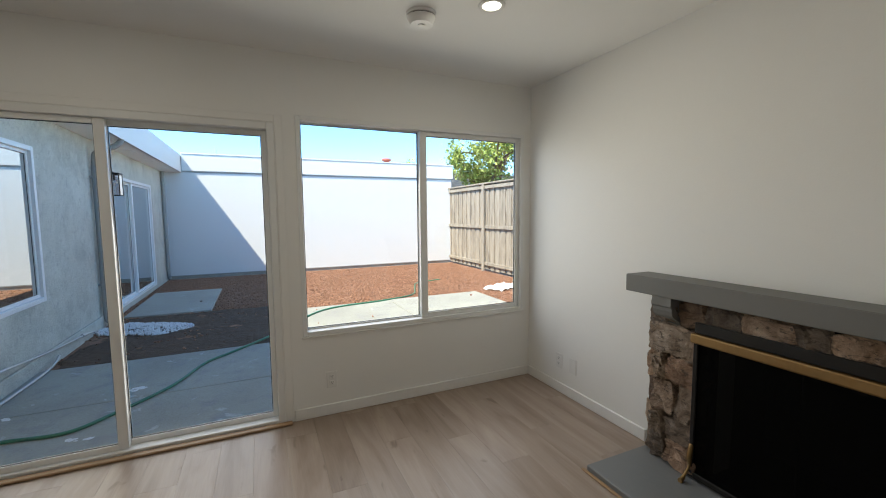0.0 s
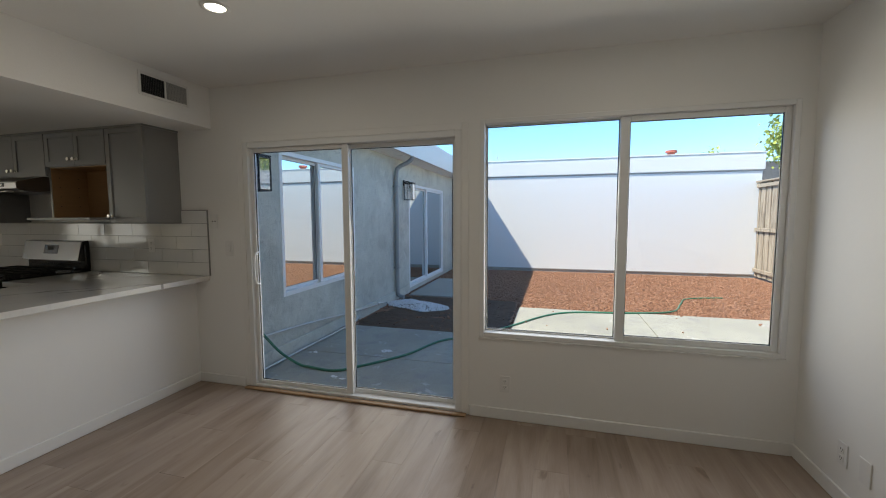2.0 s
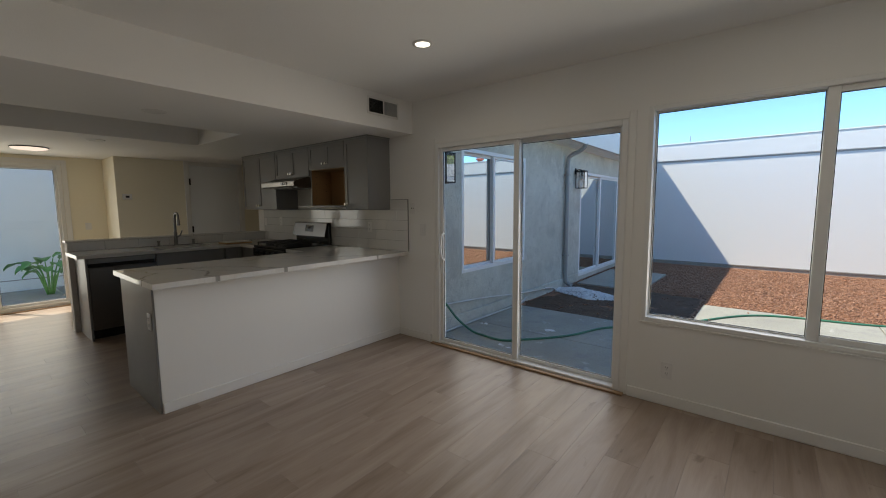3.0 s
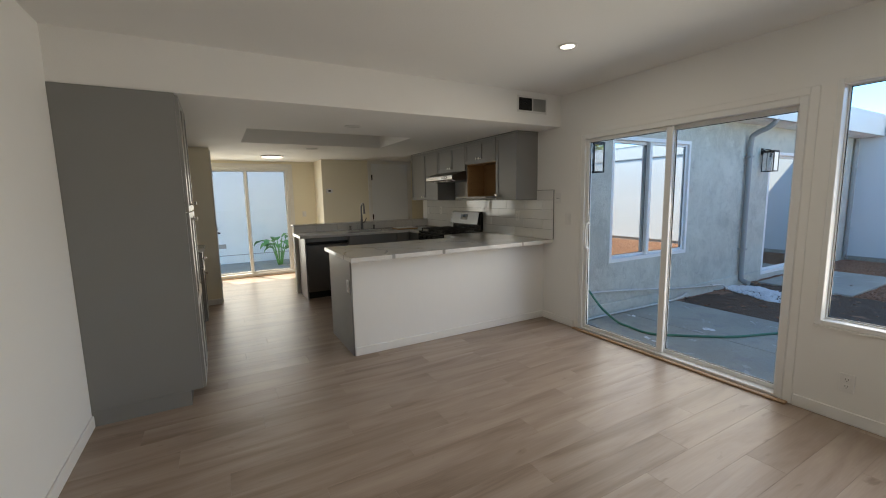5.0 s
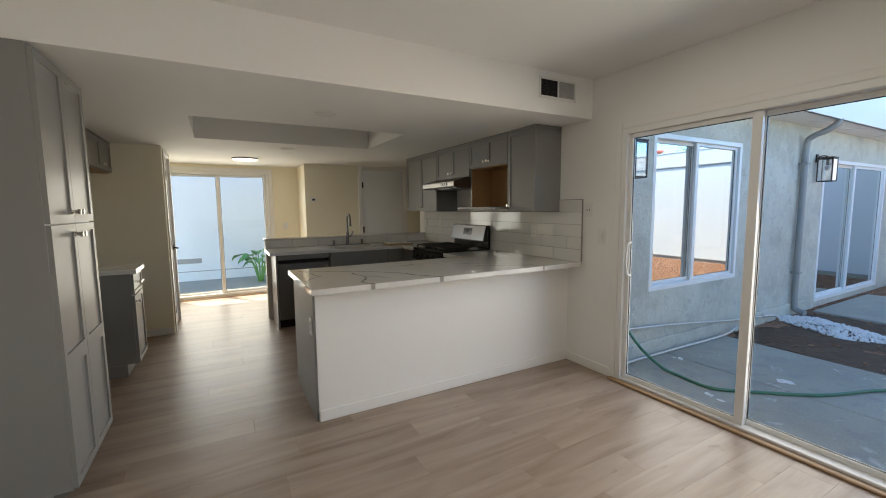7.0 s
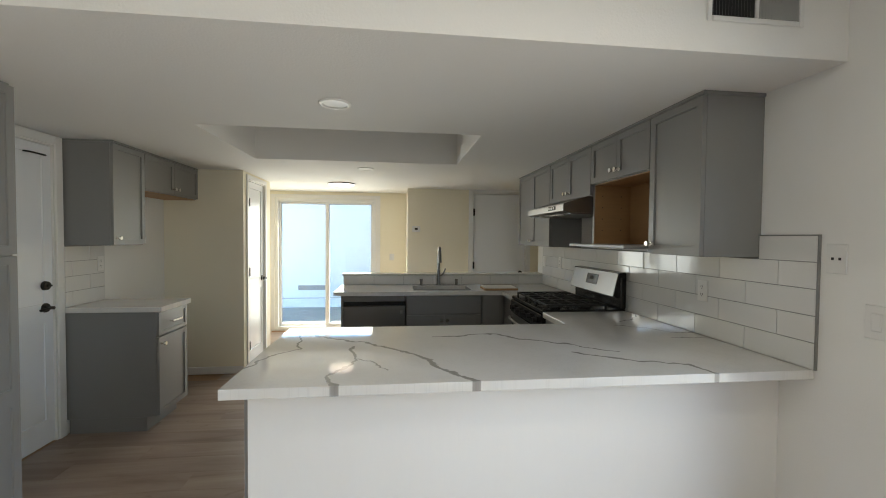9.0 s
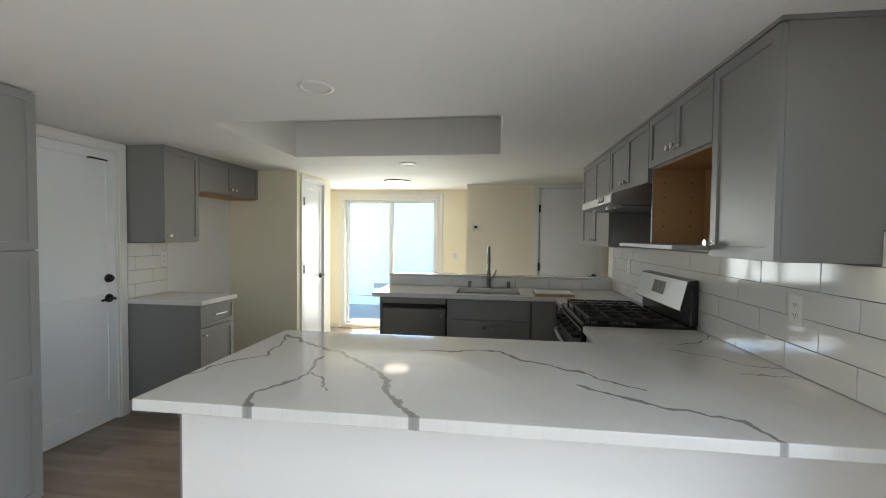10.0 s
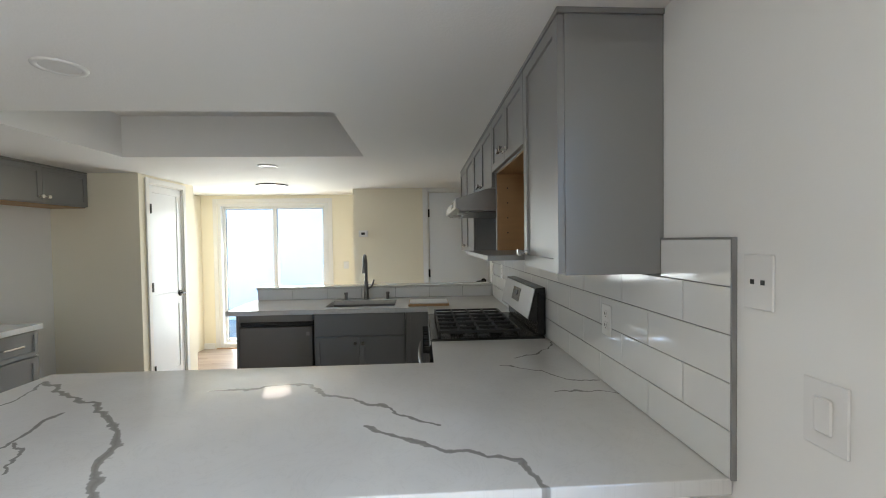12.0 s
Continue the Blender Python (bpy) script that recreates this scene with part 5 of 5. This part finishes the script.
# ---- doors ----
def panel_door(name, label, ax, face, s, u0, u1, zt, lever_u, hinge_u, casing=0.06, bolt=False):
    """A white two-panel door in its casing; d grows out of the wall towards the viewer."""
    at = ((u0 + u1) / 2, face, 0) if ax == "y" else (face, (u0 + u1) / 2, 0)
    g = thing(name, at, label, "door", kind="structure")
    bm = recessed_leaf(ax, face, s, u0 + 0.012, u1 - 0.012, -0.050, -0.012, 0.008, zt - 0.012, 0.095, 0.007, (0.90,), bottom=0.10)
    leaf = part("door_leaf", bm, M_DOOR, g)
    bm = bmesh.new()
    put(bm, ax, face, s, u0, u0 + 0.011, -0.10, 0.001, 0, zt)
    put(bm, ax, face, s, u1 - 0.011, u1, -0.10, 0.001, 0, zt)
    put(bm, ax, face, s, u0 + 0.011, u1 - 0.011, -0.10, 0.001, zt - 0.010, zt)
    part("jamb", bm, M_TRIM, g)
    bm = bmesh.new()
    put(bm, ax, face, s, u0 - casing, u0 - 0.001, 0.0005, 0.014, 0, zt + casing, 0.003)
    put(bm, ax, face, s, u1 + 0.001, u1 + casing, 0.0005, 0.014, 0, zt + casing, 0.003)
    put(bm, ax, face, s, u0 - 0.0009, u1 + 0.0009, 0.0005, 0.014, zt + 0.001, zt + casing, 0.003)
    part("casing", bm, M_TRIM, g)
    v = (lambda u, d, z: (u, face + s * d, z)) if ax == "y" else (lambda u, d, z: (face + s * d, u, z))
    inward = 1 if lever_u < (u0 + u1) / 2 else -1
    z = 0.94
    bm = rod(v(lever_u, -0.012, z), v(lever_u, 0.0, z), 0.032, 0.030, 24)
    add_rod(bm, v(lever_u, 0.0, z), v(lever_u, 0.045, z), 0.011, sides=12)
    add_tube(bm, [v(lever_u, 0.040, z), v(lever_u + inward * 0.05, 0.045, z + 0.002), v(lever_u + inward * 0.10, 0.040, z - 0.004)], 0.009, 8, 4)
    part("door_handle", bm, M_BLACKMETAL, leaf, "black lever handle")
    if bolt:
        bm = rod(v(lever_u, -0.012, 1.09), v(lever_u, 0.008, 1.09), 0.032, 0.028, 24)
        add_rod(bm, v(lever_u, 0.008, 1.09), v(lever_u, 0.022, 1.09), 0.009, sides=10)
        bm2 = put(bm, ax, face, s, lever_u - 0.018, lever_u + 0.018, 0.018, 0.026, 1.084, 1.096, 0.002)
        part("deadbolt", bm, M_BLACKMETAL, leaf, "black deadbolt")
    for z in (0.25, 1.05, 1.80):
        bm = put(bmesh.new(), ax, face, s, hinge_u - 0.011, hinge_u + 0.011, -0.012, 0.019, z - 0.045, z + 0.045, 0.002)
        part("hinge", bm, M_BLACKMETAL, g, "black hinge")
    return g


door_4 = panel_door("door_4", "closed white panel door with black lever and deadbolt", "y", SOUTH, 1, SD0, SD1, SDT, -2.955, SD1 - 0.008, bolt=True)
bm = tube([(-2.80, SOUTH + 0.002, 1.965), (-2.80, SOUTH + 0.03, 1.962), (-2.84, SOUTH + 0.05, 1.958), (-2.90, SOUTH + 0.052, 1.956)], 0.006, 8, 4)
part("door_stop", bm, M_BLACKMETAL, door_4, "black swing latch")
panel_door("door_5", "closed white closet door with a black lever", "y", CL, 1, -5.02, -4.48, 2.04, -4.96, -4.488, casing=0.05)
door_6 = thing("door_6", (THERMO, (K0 + K1) / 2, 0), "closed flush white interior door with black hinges", "door", kind="structure")
bm = bmesh.new()
put(bm, "x", THERMO, 1, K0, K0 + 0.015, -0.121, 0.001, 0, KT)
put(bm, "x", THERMO, 1, K1 - 0.015, K1, -0.121, 0.001, 0, KT)
put(bm, "x", THERMO, 1, K0 + 0.015, K1 - 0.015, -0.121, 0.001, KT - 0.015, KT)
part("jamb", bm, M_TRIM, door_6)
bm = bmesh.new()
put(bm, "x", THERMO, 1, K0 - 0.06, K0 + 0.003, 0.0012, 0.014, 0, KT + 0.06, 0.003)
put(bm, "x", THERMO, 1, K1 - 0.003, K1 + 0.06, 0.0012, 0.014, 0, KT + 0.06, 0.003)
put(bm, "x", THERMO, 1, K0 + 0.0031, K1 - 0.0031, 0.0012, 0.014, KT - 0.003, KT + 0.06, 0.003)
part("casing", bm, M_TRIM, door_6)
leaf = part("door_leaf", put(bmesh.new(), "x", THERMO, 1, K0 + 0.019, K1 - 0.019, -0.050, -0.012, 0.008, KT - 0.019, 0.002), M_DOOR, door_6)
bm = rod((THERMO - 0.012, K1 - 0.08, 0.94), (THERMO, K1 - 0.08, 0.94), 0.032, 0.030, 24)
add_rod(bm, (THERMO, K1 - 0.08, 0.94), (THERMO + 0.045, K1 - 0.08, 0.94), 0.011, sides=12)
add_tube(bm, [(THERMO + 0.04, K1 - 0.08, 0.94), (THERMO + 0.045, K1 - 0.13, 0.942), (THERMO + 0.04, K1 - 0.18, 0.936)], 0.009, 8, 4)
part("door_handle", bm, M_BLACKMETAL, leaf, "black lever handle")
for z in (0.25, 1.05, 1.80):
    part("hinge", put(bmesh.new(), "x", THERMO, 1, K0 + 0.004, K0 + 0.026, -0.012, 0.019, z - 0.05, z + 0.05, 0.002), M_BLACKMETAL, door_6, "black hinge")


# ---- wall plates, vent and small fittings ----
def plate(name, label, ax, face, s, u, z, w, h, kind, category):
    at = (u, face, z) if ax == "y" else (face, u, z)
    g = thing(name, at, label, category)
    part("cover", put(bmesh.new(), ax, face, s, u - w / 2, u + w / 2, 0.0005, 0.006, z - h / 2, z + h / 2, 0.002), M_PLATE, g)
    if kind == "outlet":
        for dz in (-0.021, 0.021):
            soc = part("socket", put(bmesh.new(), ax, face, s, u - 0.016, u + 0.016, 0.0055, 0.0085, z + dz - 0.015, z + dz + 0.015, 0.0015), M_PLATE, g)
            bm = bmesh.new()
            for du in (-0.006, 0.006):
                put(bm, ax, face, s, u + du - 0.0012, u + du + 0.0012, 0.008, 0.0092, z + dz - 0.002, z + dz + 0.008)
            put(bm, ax, face, s, u - 0.002, u + 0.002, 0.008, 0.0092, z + dz - 0.010, z + dz - 0.006)
            part("slot", bm, M_SLOT, soc)
    elif kind == "switch":
        part("rocker", put(bmesh.new(), ax, face, s, u - 0.016, u + 0.016, 0.0055, 0.011, z - 0.032, z + 0.032, 0.003), M_PLATE, g)
    elif kind == "jack":
        for du in (-0.013, 0.013):
            part("jack", put(bmesh.new(), ax, face, s, u + du - 0.0045, u + du + 0.0045, 0.0055, 0.0075, z - 0.005, z + 0.005), M_SLOT, g)
    return g


TFACE = NORTH - 0.010
plate("outlet", "white duplex outlet above the baseboard", "y", NORTH, -1, 1.08, 0.25, 0.07, 0.115, "outlet", "outlet")
plate("outlet", "white duplex outlet above the baseboard", "x", EAST, -1, 3.65, 0.25, 0.07, 0.115, "outlet", "outlet")
plate("blank_plate", "white blank wall plate above the baseboard", "x", EAST, -1, 3.50, 0.25, 0.07, 0.115, "blank", "wall plate")
plate("wall_jack", "small white wall jack plate", "y", NORTH, -1, -1.31, 1.37, 0.075, 0.115, "jack", "wall plate")
plate("light_switch", "white rocker light switch by the sliding door", "y", NORTH, -1, -1.17, 1.152, 0.08, 0.12, "switch", "light switch")
plate("outlet", "white outlet in the tiled backsplash", "y", TFACE, -1, -1.975, 1.16, 0.07, 0.115, "outlet", "outlet")
plate("outlet", "white outlet in the tiled backsplash", "y", TFACE, -1, -3.92, 1.19, 0.07, 0.115, "outlet", "outlet")
plate("light_switch", "white switch in the tiled backsplash", "y", TFACE, -1, -4.36, 1.18, 0.07, 0.115, "switch", "light switch")
plate("outlet", "white outlet on the tiles by the door", "y", SOUTH + 0.010, 1, -3.44, 1.21, 0.07, 0.115, "outlet", "outlet")
plate("outlet", "white outlet on the grey peninsula end", "y", 1.795, -1, -1.61, 0.63, 0.07, 0.115, "outlet", "outlet")
plate("outlet", "white outlet low on the far wall", "x", FAR, 1, 2.30, 1.13, 0.07, 0.10, "switch", "light switch")
thermo = thing("thermostat", (THERMO, 2.64, 1.555), "small white thermostat with a dark display", "thermostat")
part("case", box(THERMO + 0.0005, THERMO + 0.025, 2.585, 2.695, 1.515, 1.595, bevel=0.005), M_PLATE, thermo)
part("display", box(THERMO + 0.0252, THERMO + 0.027, 2.618, 2.662, 1.54, 1.57), M_SLOT, thermo)

vent = thing("air_vent", (SOFFIT, 3.66, 2.30), "white two-panel air register high on the soffit", "air vent")
VY0, VY1, VZ0, VZ1 = 3.485, 3.835, 2.245, 2.365
part("frame_plate", ring(bmesh.new(), "x", SOFFIT, 1, VY0 - 0.02, VY1 + 0.02, 0.0005, 0.008, VZ0 - 0.02, VZ1 + 0.02, 0.02), M_PLATE, vent)
part("backing", box(SOFFIT + 0.0005, SOFFIT + 0.002, VY0, VY1, VZ0, VZ1), M_SLOT, vent)
part("divider", box(SOFFIT + 0.002, SOFFIT + 0.009, 3.655, 3.667, VZ0, VZ1), M_PLATE, vent)
for k in range(28):
    y = VY0 + 0.006 + k * 0.0123
    if 3.648 < y < 3.672:
        continue
    lean = -0.006 if y < 3.66 else 0.006
    bm = bmesh.new()
    vs = [bm.verts.new(v) for v in ((SOFFIT + 0.002, y, VZ0), (SOFFIT + 0.008, y + lean, VZ0), (SOFFIT + 0.008, y + lean, VZ1), (SOFFIT + 0.002, y, VZ1))]
    bm.faces.new(vs)
    bmesh.ops.solidify(bm, geom=list(bm.faces), thickness=0.0012)
    part("slat", bm, M_PIPE if y < 3.66 else M_CONDUIT, vent)


def can_light(x, y, z, lit, label, r=0.046):
    g = thing("recessed_light", (x, y, z), label, "ceiling light", "recessed ceiling lights")
    bm = bmesh.new()
    prof = [(r + 0.022, 0.0), (r + 0.020, -0.006), (r + 0.004, -0.008), (r, -0.003)]
    seg = 32
    rings = [[bm.verts.new((x + q * math.cos(2 * math.pi * k / seg), y + q * math.sin(2 * math.pi * k / seg), z + h)) for k in range(seg)] for q, h in prof]
    for a, b in zip(rings, rings[1:]):
        for k in range(seg):
            bm.faces.new((a[k], a[(k + 1) % seg], b[(k + 1) % seg], b[k])).smooth = True
    part("trim_ring", bm, M_RING, g)
    part("lens", rod((x, y, z - 0.0015), (x, y, z - 0.0035), r, sides=32), M_LED if lit else M_LENS, g)
    return g


can_light(-0.23, 3.03, CEIL, True, "lit white recessed ceiling light")
can_light(1.76, 3.03, CEIL, True, "lit white recessed ceiling light")
can_light(-2.07, 2.05, KCEIL, False, "unlit white recessed light in the kitchen ceiling", 0.06)
can_light(-4.04, 2.06, KCEIL, False, "unlit white recessed light in the kitchen ceiling", 0.06)
smoke = thing("smoke_detector", (1.47, 3.25, CEIL), "round white smoke detector on the ceiling", "smoke detector")
part("base", rod((1.47, 3.25, CEIL - 0.0005), (1.47, 3.25, CEIL - 0.014), 0.078, 0.076, 32), M_PLATE, smoke)
part("vent_gap", rod((1.47, 3.25, CEIL - 0.014), (1.47, 3.25, CEIL - 0.020), 0.066, sides=32), M_SLOT, smoke)
part("cover", rod((1.47, 3.25, CEIL - 0.056), (1.47, 3.25, CEIL - 0.020), 0.056, 0.074, 32), M_PLATE, smoke)
part("test_button", rod((1.47, 3.25, CEIL - 0.060), (1.47, 3.25, CEIL - 0.056), 0.018, sides=20), M_TRIM, smoke)
flush = thing("flush_ceiling_light", (-5.23, 1.67, KCEIL), "round flush ceiling light with a dark rim, lit", "ceiling light")
part("rim", rod((-5.23, 1.67, KCEIL - 0.0005), (-5.23, 1.67, KCEIL - 0.013), 0.170, 0.172, 40), M_BLACKMETAL, flush)
part("diffuser", rod((-5.23, 1.67, KCEIL - 0.028), (-5.23, 1.67, KCEIL - 0.013), 0.140, 0.164, 40), M_LED_WARM, flush)

# ---- fireplace ----
fire = thing("fireplace", (2.68, 1.63, 0), "fieldstone fireplace with a grey mantel and brass-topped screen", "fireplace")
FY0, FY1 = 0.50, 2.80
bm = bmesh.new()
add_box(bm, 2.70, EAST - 0.001, FY0 + 0.02, 0.80, 0.0, 0.945)
add_box(bm, 2.70, EAST - 0.001, 2.46, FY1 - 0.04, 0.0, 0.945)
add_box(bm, 2.70, EAST - 0.001, 0.80, 2.46, 0.74, 0.945)
part("mortar", bm, M_SOOT, fire)
rnd = random.Random(21)


def stone(cy, cz, sy, sz, depth, x=2.70):
    bm = bmesh.new()
    bmesh.ops.create_cube(bm, size=1)
    bmesh.ops.subdivide_edges(bm, edges=list(bm.edges), cuts=6, use_grid_fill=True)
    tilt = rnd.uniform(-0.28, 0.28)
    seed = Vector((rnd.uniform(0, 50), rnd.uniform(0, 50), rnd.uniform(0, 50)))
    for v in bm.verts:
        p = v.co.copy()
        n = p.normalized()
        p = p.lerp(n * 0.60, 0.34)
        p += n * (0.22 * noise.noise(p * 2.3 + seed) + 0.13 * noise.noise(p * 6 + seed) + 0.08 * noise.noise(p * 13 + seed))
        q = Matrix.Rotation(tilt, 3, "X") @ Vector((p.x * depth, p.y * sy, p.z * sz))
        v.co = Vector((x - depth * 0.32, cy, cz)) + q
    bm.normal_update()
    part("stone", bm, M_STONE, fire)


def stone_field(y0, y1, z0, z1, rows, deep=0.12):
    z = z0
    for r in range(rows):
        h = (z1 - z) / (rows - r) * rnd.uniform(0.82, 1.18) if r < rows - 1 else z1 - z
        y = y0
        while y < y1 - 0.03:
            w = min(rnd.uniform(0.09, 0.22), y1 - y)
            if y1 - y - w < 0.07:
                w = y1 - y
            stone(y + w / 2, z + h / 2, w * 0.97, h * 0.95, rnd.uniform(0.075, deep))
            y += w
        z += h


stone_field(2.47, 2.735, 0.04, 0.94, 6)
stone_field(0.51, 0.80, 0.04, 0.94, 6)
stone_field(0.80, 2.47, 0.75, 0.945, 1, 0.085)
for k in range(6):
    stone(2.742 + rnd.uniform(-0.012, 0.01), 0.10 + 0.15 * k, 0.10, 0.16, 0.09, x=2.735)
bm = bmesh.new()
add_box(bm, EAST + 0.45, EAST + 0.50, 0.75, 2.51, -0.02, 0.80)
add_box(bm, 2.74, EAST + 0.45, 0.75, 0.799, -0.02, 0.80)
add_box(bm, 2.74, EAST + 0.45, 2.461, 2.51, -0.02, 0.80)
add_box(bm, EAST + 0.14, EAST + 0.45, 0.80, 2.46, 0.741, 0.80)
add_box(bm, 2.74, EAST + 0.45, 0.80, 2.46, -0.02, 0.03)
part("firebox", bm, M_SOOT, fire, "soot-blackened firebox")
part("mantel_shelf", box(2.575, EAST - 0.001, 0.40, 2.885, 0.952, 1.048, bevel=0.004), M_MANTEL, fire, "grey painted mantel shelf")
for y in (2.66, 0.60):
    outline = [(2.70, 0.951), (2.580, 0.951), (2.580, 0.905), (2.590, 0.897), (2.590, 0.880), (2.597, 0.855), (2.615, 0.838), (2.640, 0.828), (2.655, 0.815), (2.660, 0.790), (2.70, 0.790)]
    bm = bmesh.new()
    front = bm.faces.new([bm.verts.new((px, y - 0.055, pz)) for px, pz in outline])
    swept = bmesh.ops.extrude_face_region(bm, geom=[front])
    bmesh.ops.translate(bm, verts=[v for v in swept["geom"] if isinstance(v, bmesh.types.BMVert)], vec=(0, 0.11, 0))
    part("corbel", bm, M_MANTEL, fire, "grey painted corbel")
solid("hearth", box(2.225, 2.735, 0.45, 2.80, 0.0, 0.036, bevel=0.005), M_HEARTH, "grey painted hearth slab flush with the floor", "hearth", at=(2.48, 1.63, 0))
trim_strip = solid("hearth_trim", box(2.205, 2.224, 0.43, 2.82, 0.0, 0.010, bevel=0.003), M_THRESH, "narrow oak edging round the hearth", "trim", kind="structure")
screen = thing("fireplace_screen", (2.62, 1.62, 0.036), "black fireplace screen with a brass top rail", "fireplace screen")
SXX, A0, A1 = 2.615, 0.74, 2.50
bm = bmesh.new()
for y in (A0, A1 - 0.022):
    add_box(bm, SXX, SXX + 0.022, y, y + 0.022, 0.045, 0.745, bevel=0.003)
add_box(bm, SXX, SXX + 0.022, A0 + 0.022, A1 - 0.022, 0.045, 0.075, bevel=0.003)
part("side_frame", bm, M_BLACKMETAL, screen)
part("top_rail", box(SXX - 0.012, SXX + 0.03, A0 - 0.01, A1 + 0.012, 0.745, 0.795, bevel=0.008, seg=2), M_BRASS, screen, "aged brass top rail")
part("hood_plate", box(SXX + 0.005, SXX + 0.07, A0, A1, 0.796, 0.85, bevel=0.003), M_BLACKMETAL, screen)
part("mesh_panel", box(SXX + 0.009, SXX + 0.012, A0 + 0.022, A1 - 0.022, 0.075, 0.745), M_SCREEN, screen, "fine black wire mesh")
for k in range(3):
    y = A0 + 0.44 * (k + 1)
    part("mesh_rod", rod((SXX + 0.016, y, 0.075), (SXX + 0.016, y, 0.745), 0.004, sides=8), M_BLACKMETAL, screen)
for y in (A1 - 0.011, A0 + 0.011):
    bm = tube([(SXX + 0.005, y, 0.22), (SXX - 0.008, y, 0.16), (SXX - 0.006, y, 0.11), (SXX - 0.035, y, 0.07), (SXX - 0.062, y, 0.046), (SXX - 0.075, y, 0.045)], lambda t: 0.010 + 0.004 * math.sin(t * 9), 8, 5)
    part("foot", bm, M_BRASS, screen, "curled brass foot")

# ---- backsplash tiles ----
PITCH, ROW = 0.325, 0.109


def tile_row(parent, ax_face, s, x_start, x_end, z, joint, height, depth=0.008):
    """One course of long tiles between two ends, with joints every PITCH from a first joint."""
    cuts = [x_start]
    k = math.ceil((x_start - joint) / PITCH)
    while joint + k * PITCH < x_end - 0.012:
        c = joint + k * PITCH
        if c > x_start + 0.012:
            cuts.append(c)
        k += 1
    cuts.append(x_end)
    g = 0.0013
    for a, b in zip(cuts, cuts[1:]):
        bm = bmesh.new()
        put(bm, "y", ax_face, s, a + g, b - g, 0.002, depth + 0.001, z + g, z + height - g, 0.0012)
        part("tile", bm, M_TILE, parent)


splash = solid("backsplash", box(-4.42, -1.375, NORTH - 0.006, NORTH - 0.0005, COUNTER + 0.001, 1.36), M_GROUT, "white glazed subway tile backsplash with grey grout", "backsplash", kind="structure")
for r in range(4):
    tile_row(splash, NORTH - 0.003, -1, -4.42, -1.375, COUNTER + 0.001 + r * ROW, -1.705 if r % 2 == 0 else -1.54, ROW)
part("grout_bed", box(-1.64, -1.375, NORTH - 0.006, NORTH - 0.0005, 1.36, COUNTER + 5 * ROW), M_GROUT, splash)
tile_row(splash, NORTH - 0.003, -1, -1.639, -1.375, COUNTER + 0.001 + 4 * ROW, -1.705, ROW - 0.001)
part("edge_trim", box(-1.3748, -1.370, NORTH - 0.0125, NORTH - 0.0005, COUNTER + 0.001, COUNTER + 5 * ROW + 0.004), M_CAB, splash, "grey metal tile edge")
part("edge_trim", box(-1.639, -1.375, NORTH - 0.0125, NORTH - 0.0005, COUNTER + 5 * ROW, COUNTER + 5 * ROW + 0.004), M_CAB, splash, "grey metal tile edge")
splash2 = solid("backsplash_side", box(-3.49, -3.06, SOUTH + 0.0005, SOUTH + 0.006, COUNTER + 0.001, 1.36), M_GROUT, "white subway tiles behind the side counter", "backsplash", kind="structure")
for r in range(4):
    tile_row(splash2, SOUTH + 0.003, 1, -3.49, -3.095 if r == 3 else -3.095, COUNTER + 0.001 + r * ROW, -3.16 if r % 2 == 0 else -3.33, ROW)
up = solid("upstand", box(-4.429, -4.426, 1.80, NORTH - 0.012, COUNTER + 0.001, 1.014), M_GROUT, "low tiled upstand behind the sink", "backsplash", kind="structure")
y = 1.80
while y < NORTH - 0.05:
    e = min(y + PITCH, NORTH - 0.013)
    part("tile", box(-4.428, -4.417, y + 0.0014, e - 0.0014, COUNTER + 0.003, 1.0135, bevel=0.0012), M_TILE, up)
    y = e

# ---- floor planks, laid towards the window wall ----
PW, PL = 0.182, 1.22
rnd = random.Random(17)
shared = {}


def plank_mesh(w, l):
    key = (round(w, 3), round(l, 3))
    if key not in shared:
        bm = bmesh.new()
        c = 0.0007
        lo = [bm.verts.new(v) for v in ((0, 0, -0.008), (w, 0, -0.008), (w, l, -0.008), (0, l, -0.008))]
        mi = [bm.verts.new(v) for v in ((0, 0, -c), (w, 0, -c), (w, l, -c), (0, l, -c))]
        hi = [bm.verts.new(v) for v in ((c, c, 0), (w - c, c, 0), (w - c, l - c, 0), (c, l - c, 0))]
        bm.faces.new(list(reversed(lo)))
        bm.faces.new(hi)
        for a, b in ((lo, mi), (mi, hi)):
            for k in range(4):
                bm.faces.new((a[k], a[(k + 1) % 4], b[(k + 1) % 4], b[k]))
        shared[key] = to_mesh(bm, "plank", M_FLOOR)
    return shared[key]


def lay(x0, x1, y0, y1, y_start):
    w = x1 - x0 - 0.0003
    y = y_start
    while y < y1:
        a, b = max(y, y0), min(y + PL, y1)
        if b - a > 0.02:
            ob = new("plank", plank_mesh(w, b - a - 0.0003))
            ob.parent = floor
            ob.location = (x0, a, 0)
        y += PL


x = EAST
k = 0
offsets = (0.0, 0.47, 0.86, 0.23, 0.66, 1.02, 0.35)
while x > FAR:
    x0 = max(x - PW, FAR)
    y0, y1 = (SOUTH, NORTH) if x0 > -4.60 else (0.34, 5.0)
    if x0 < -4.30 and x0 > -5.30:
        y0 = 0.60
    lay(x0, x, y0, y1, -1.3 + offsets[k % 7] + rnd.uniform(-0.06, 0.06))
    x = x0
    k += 1
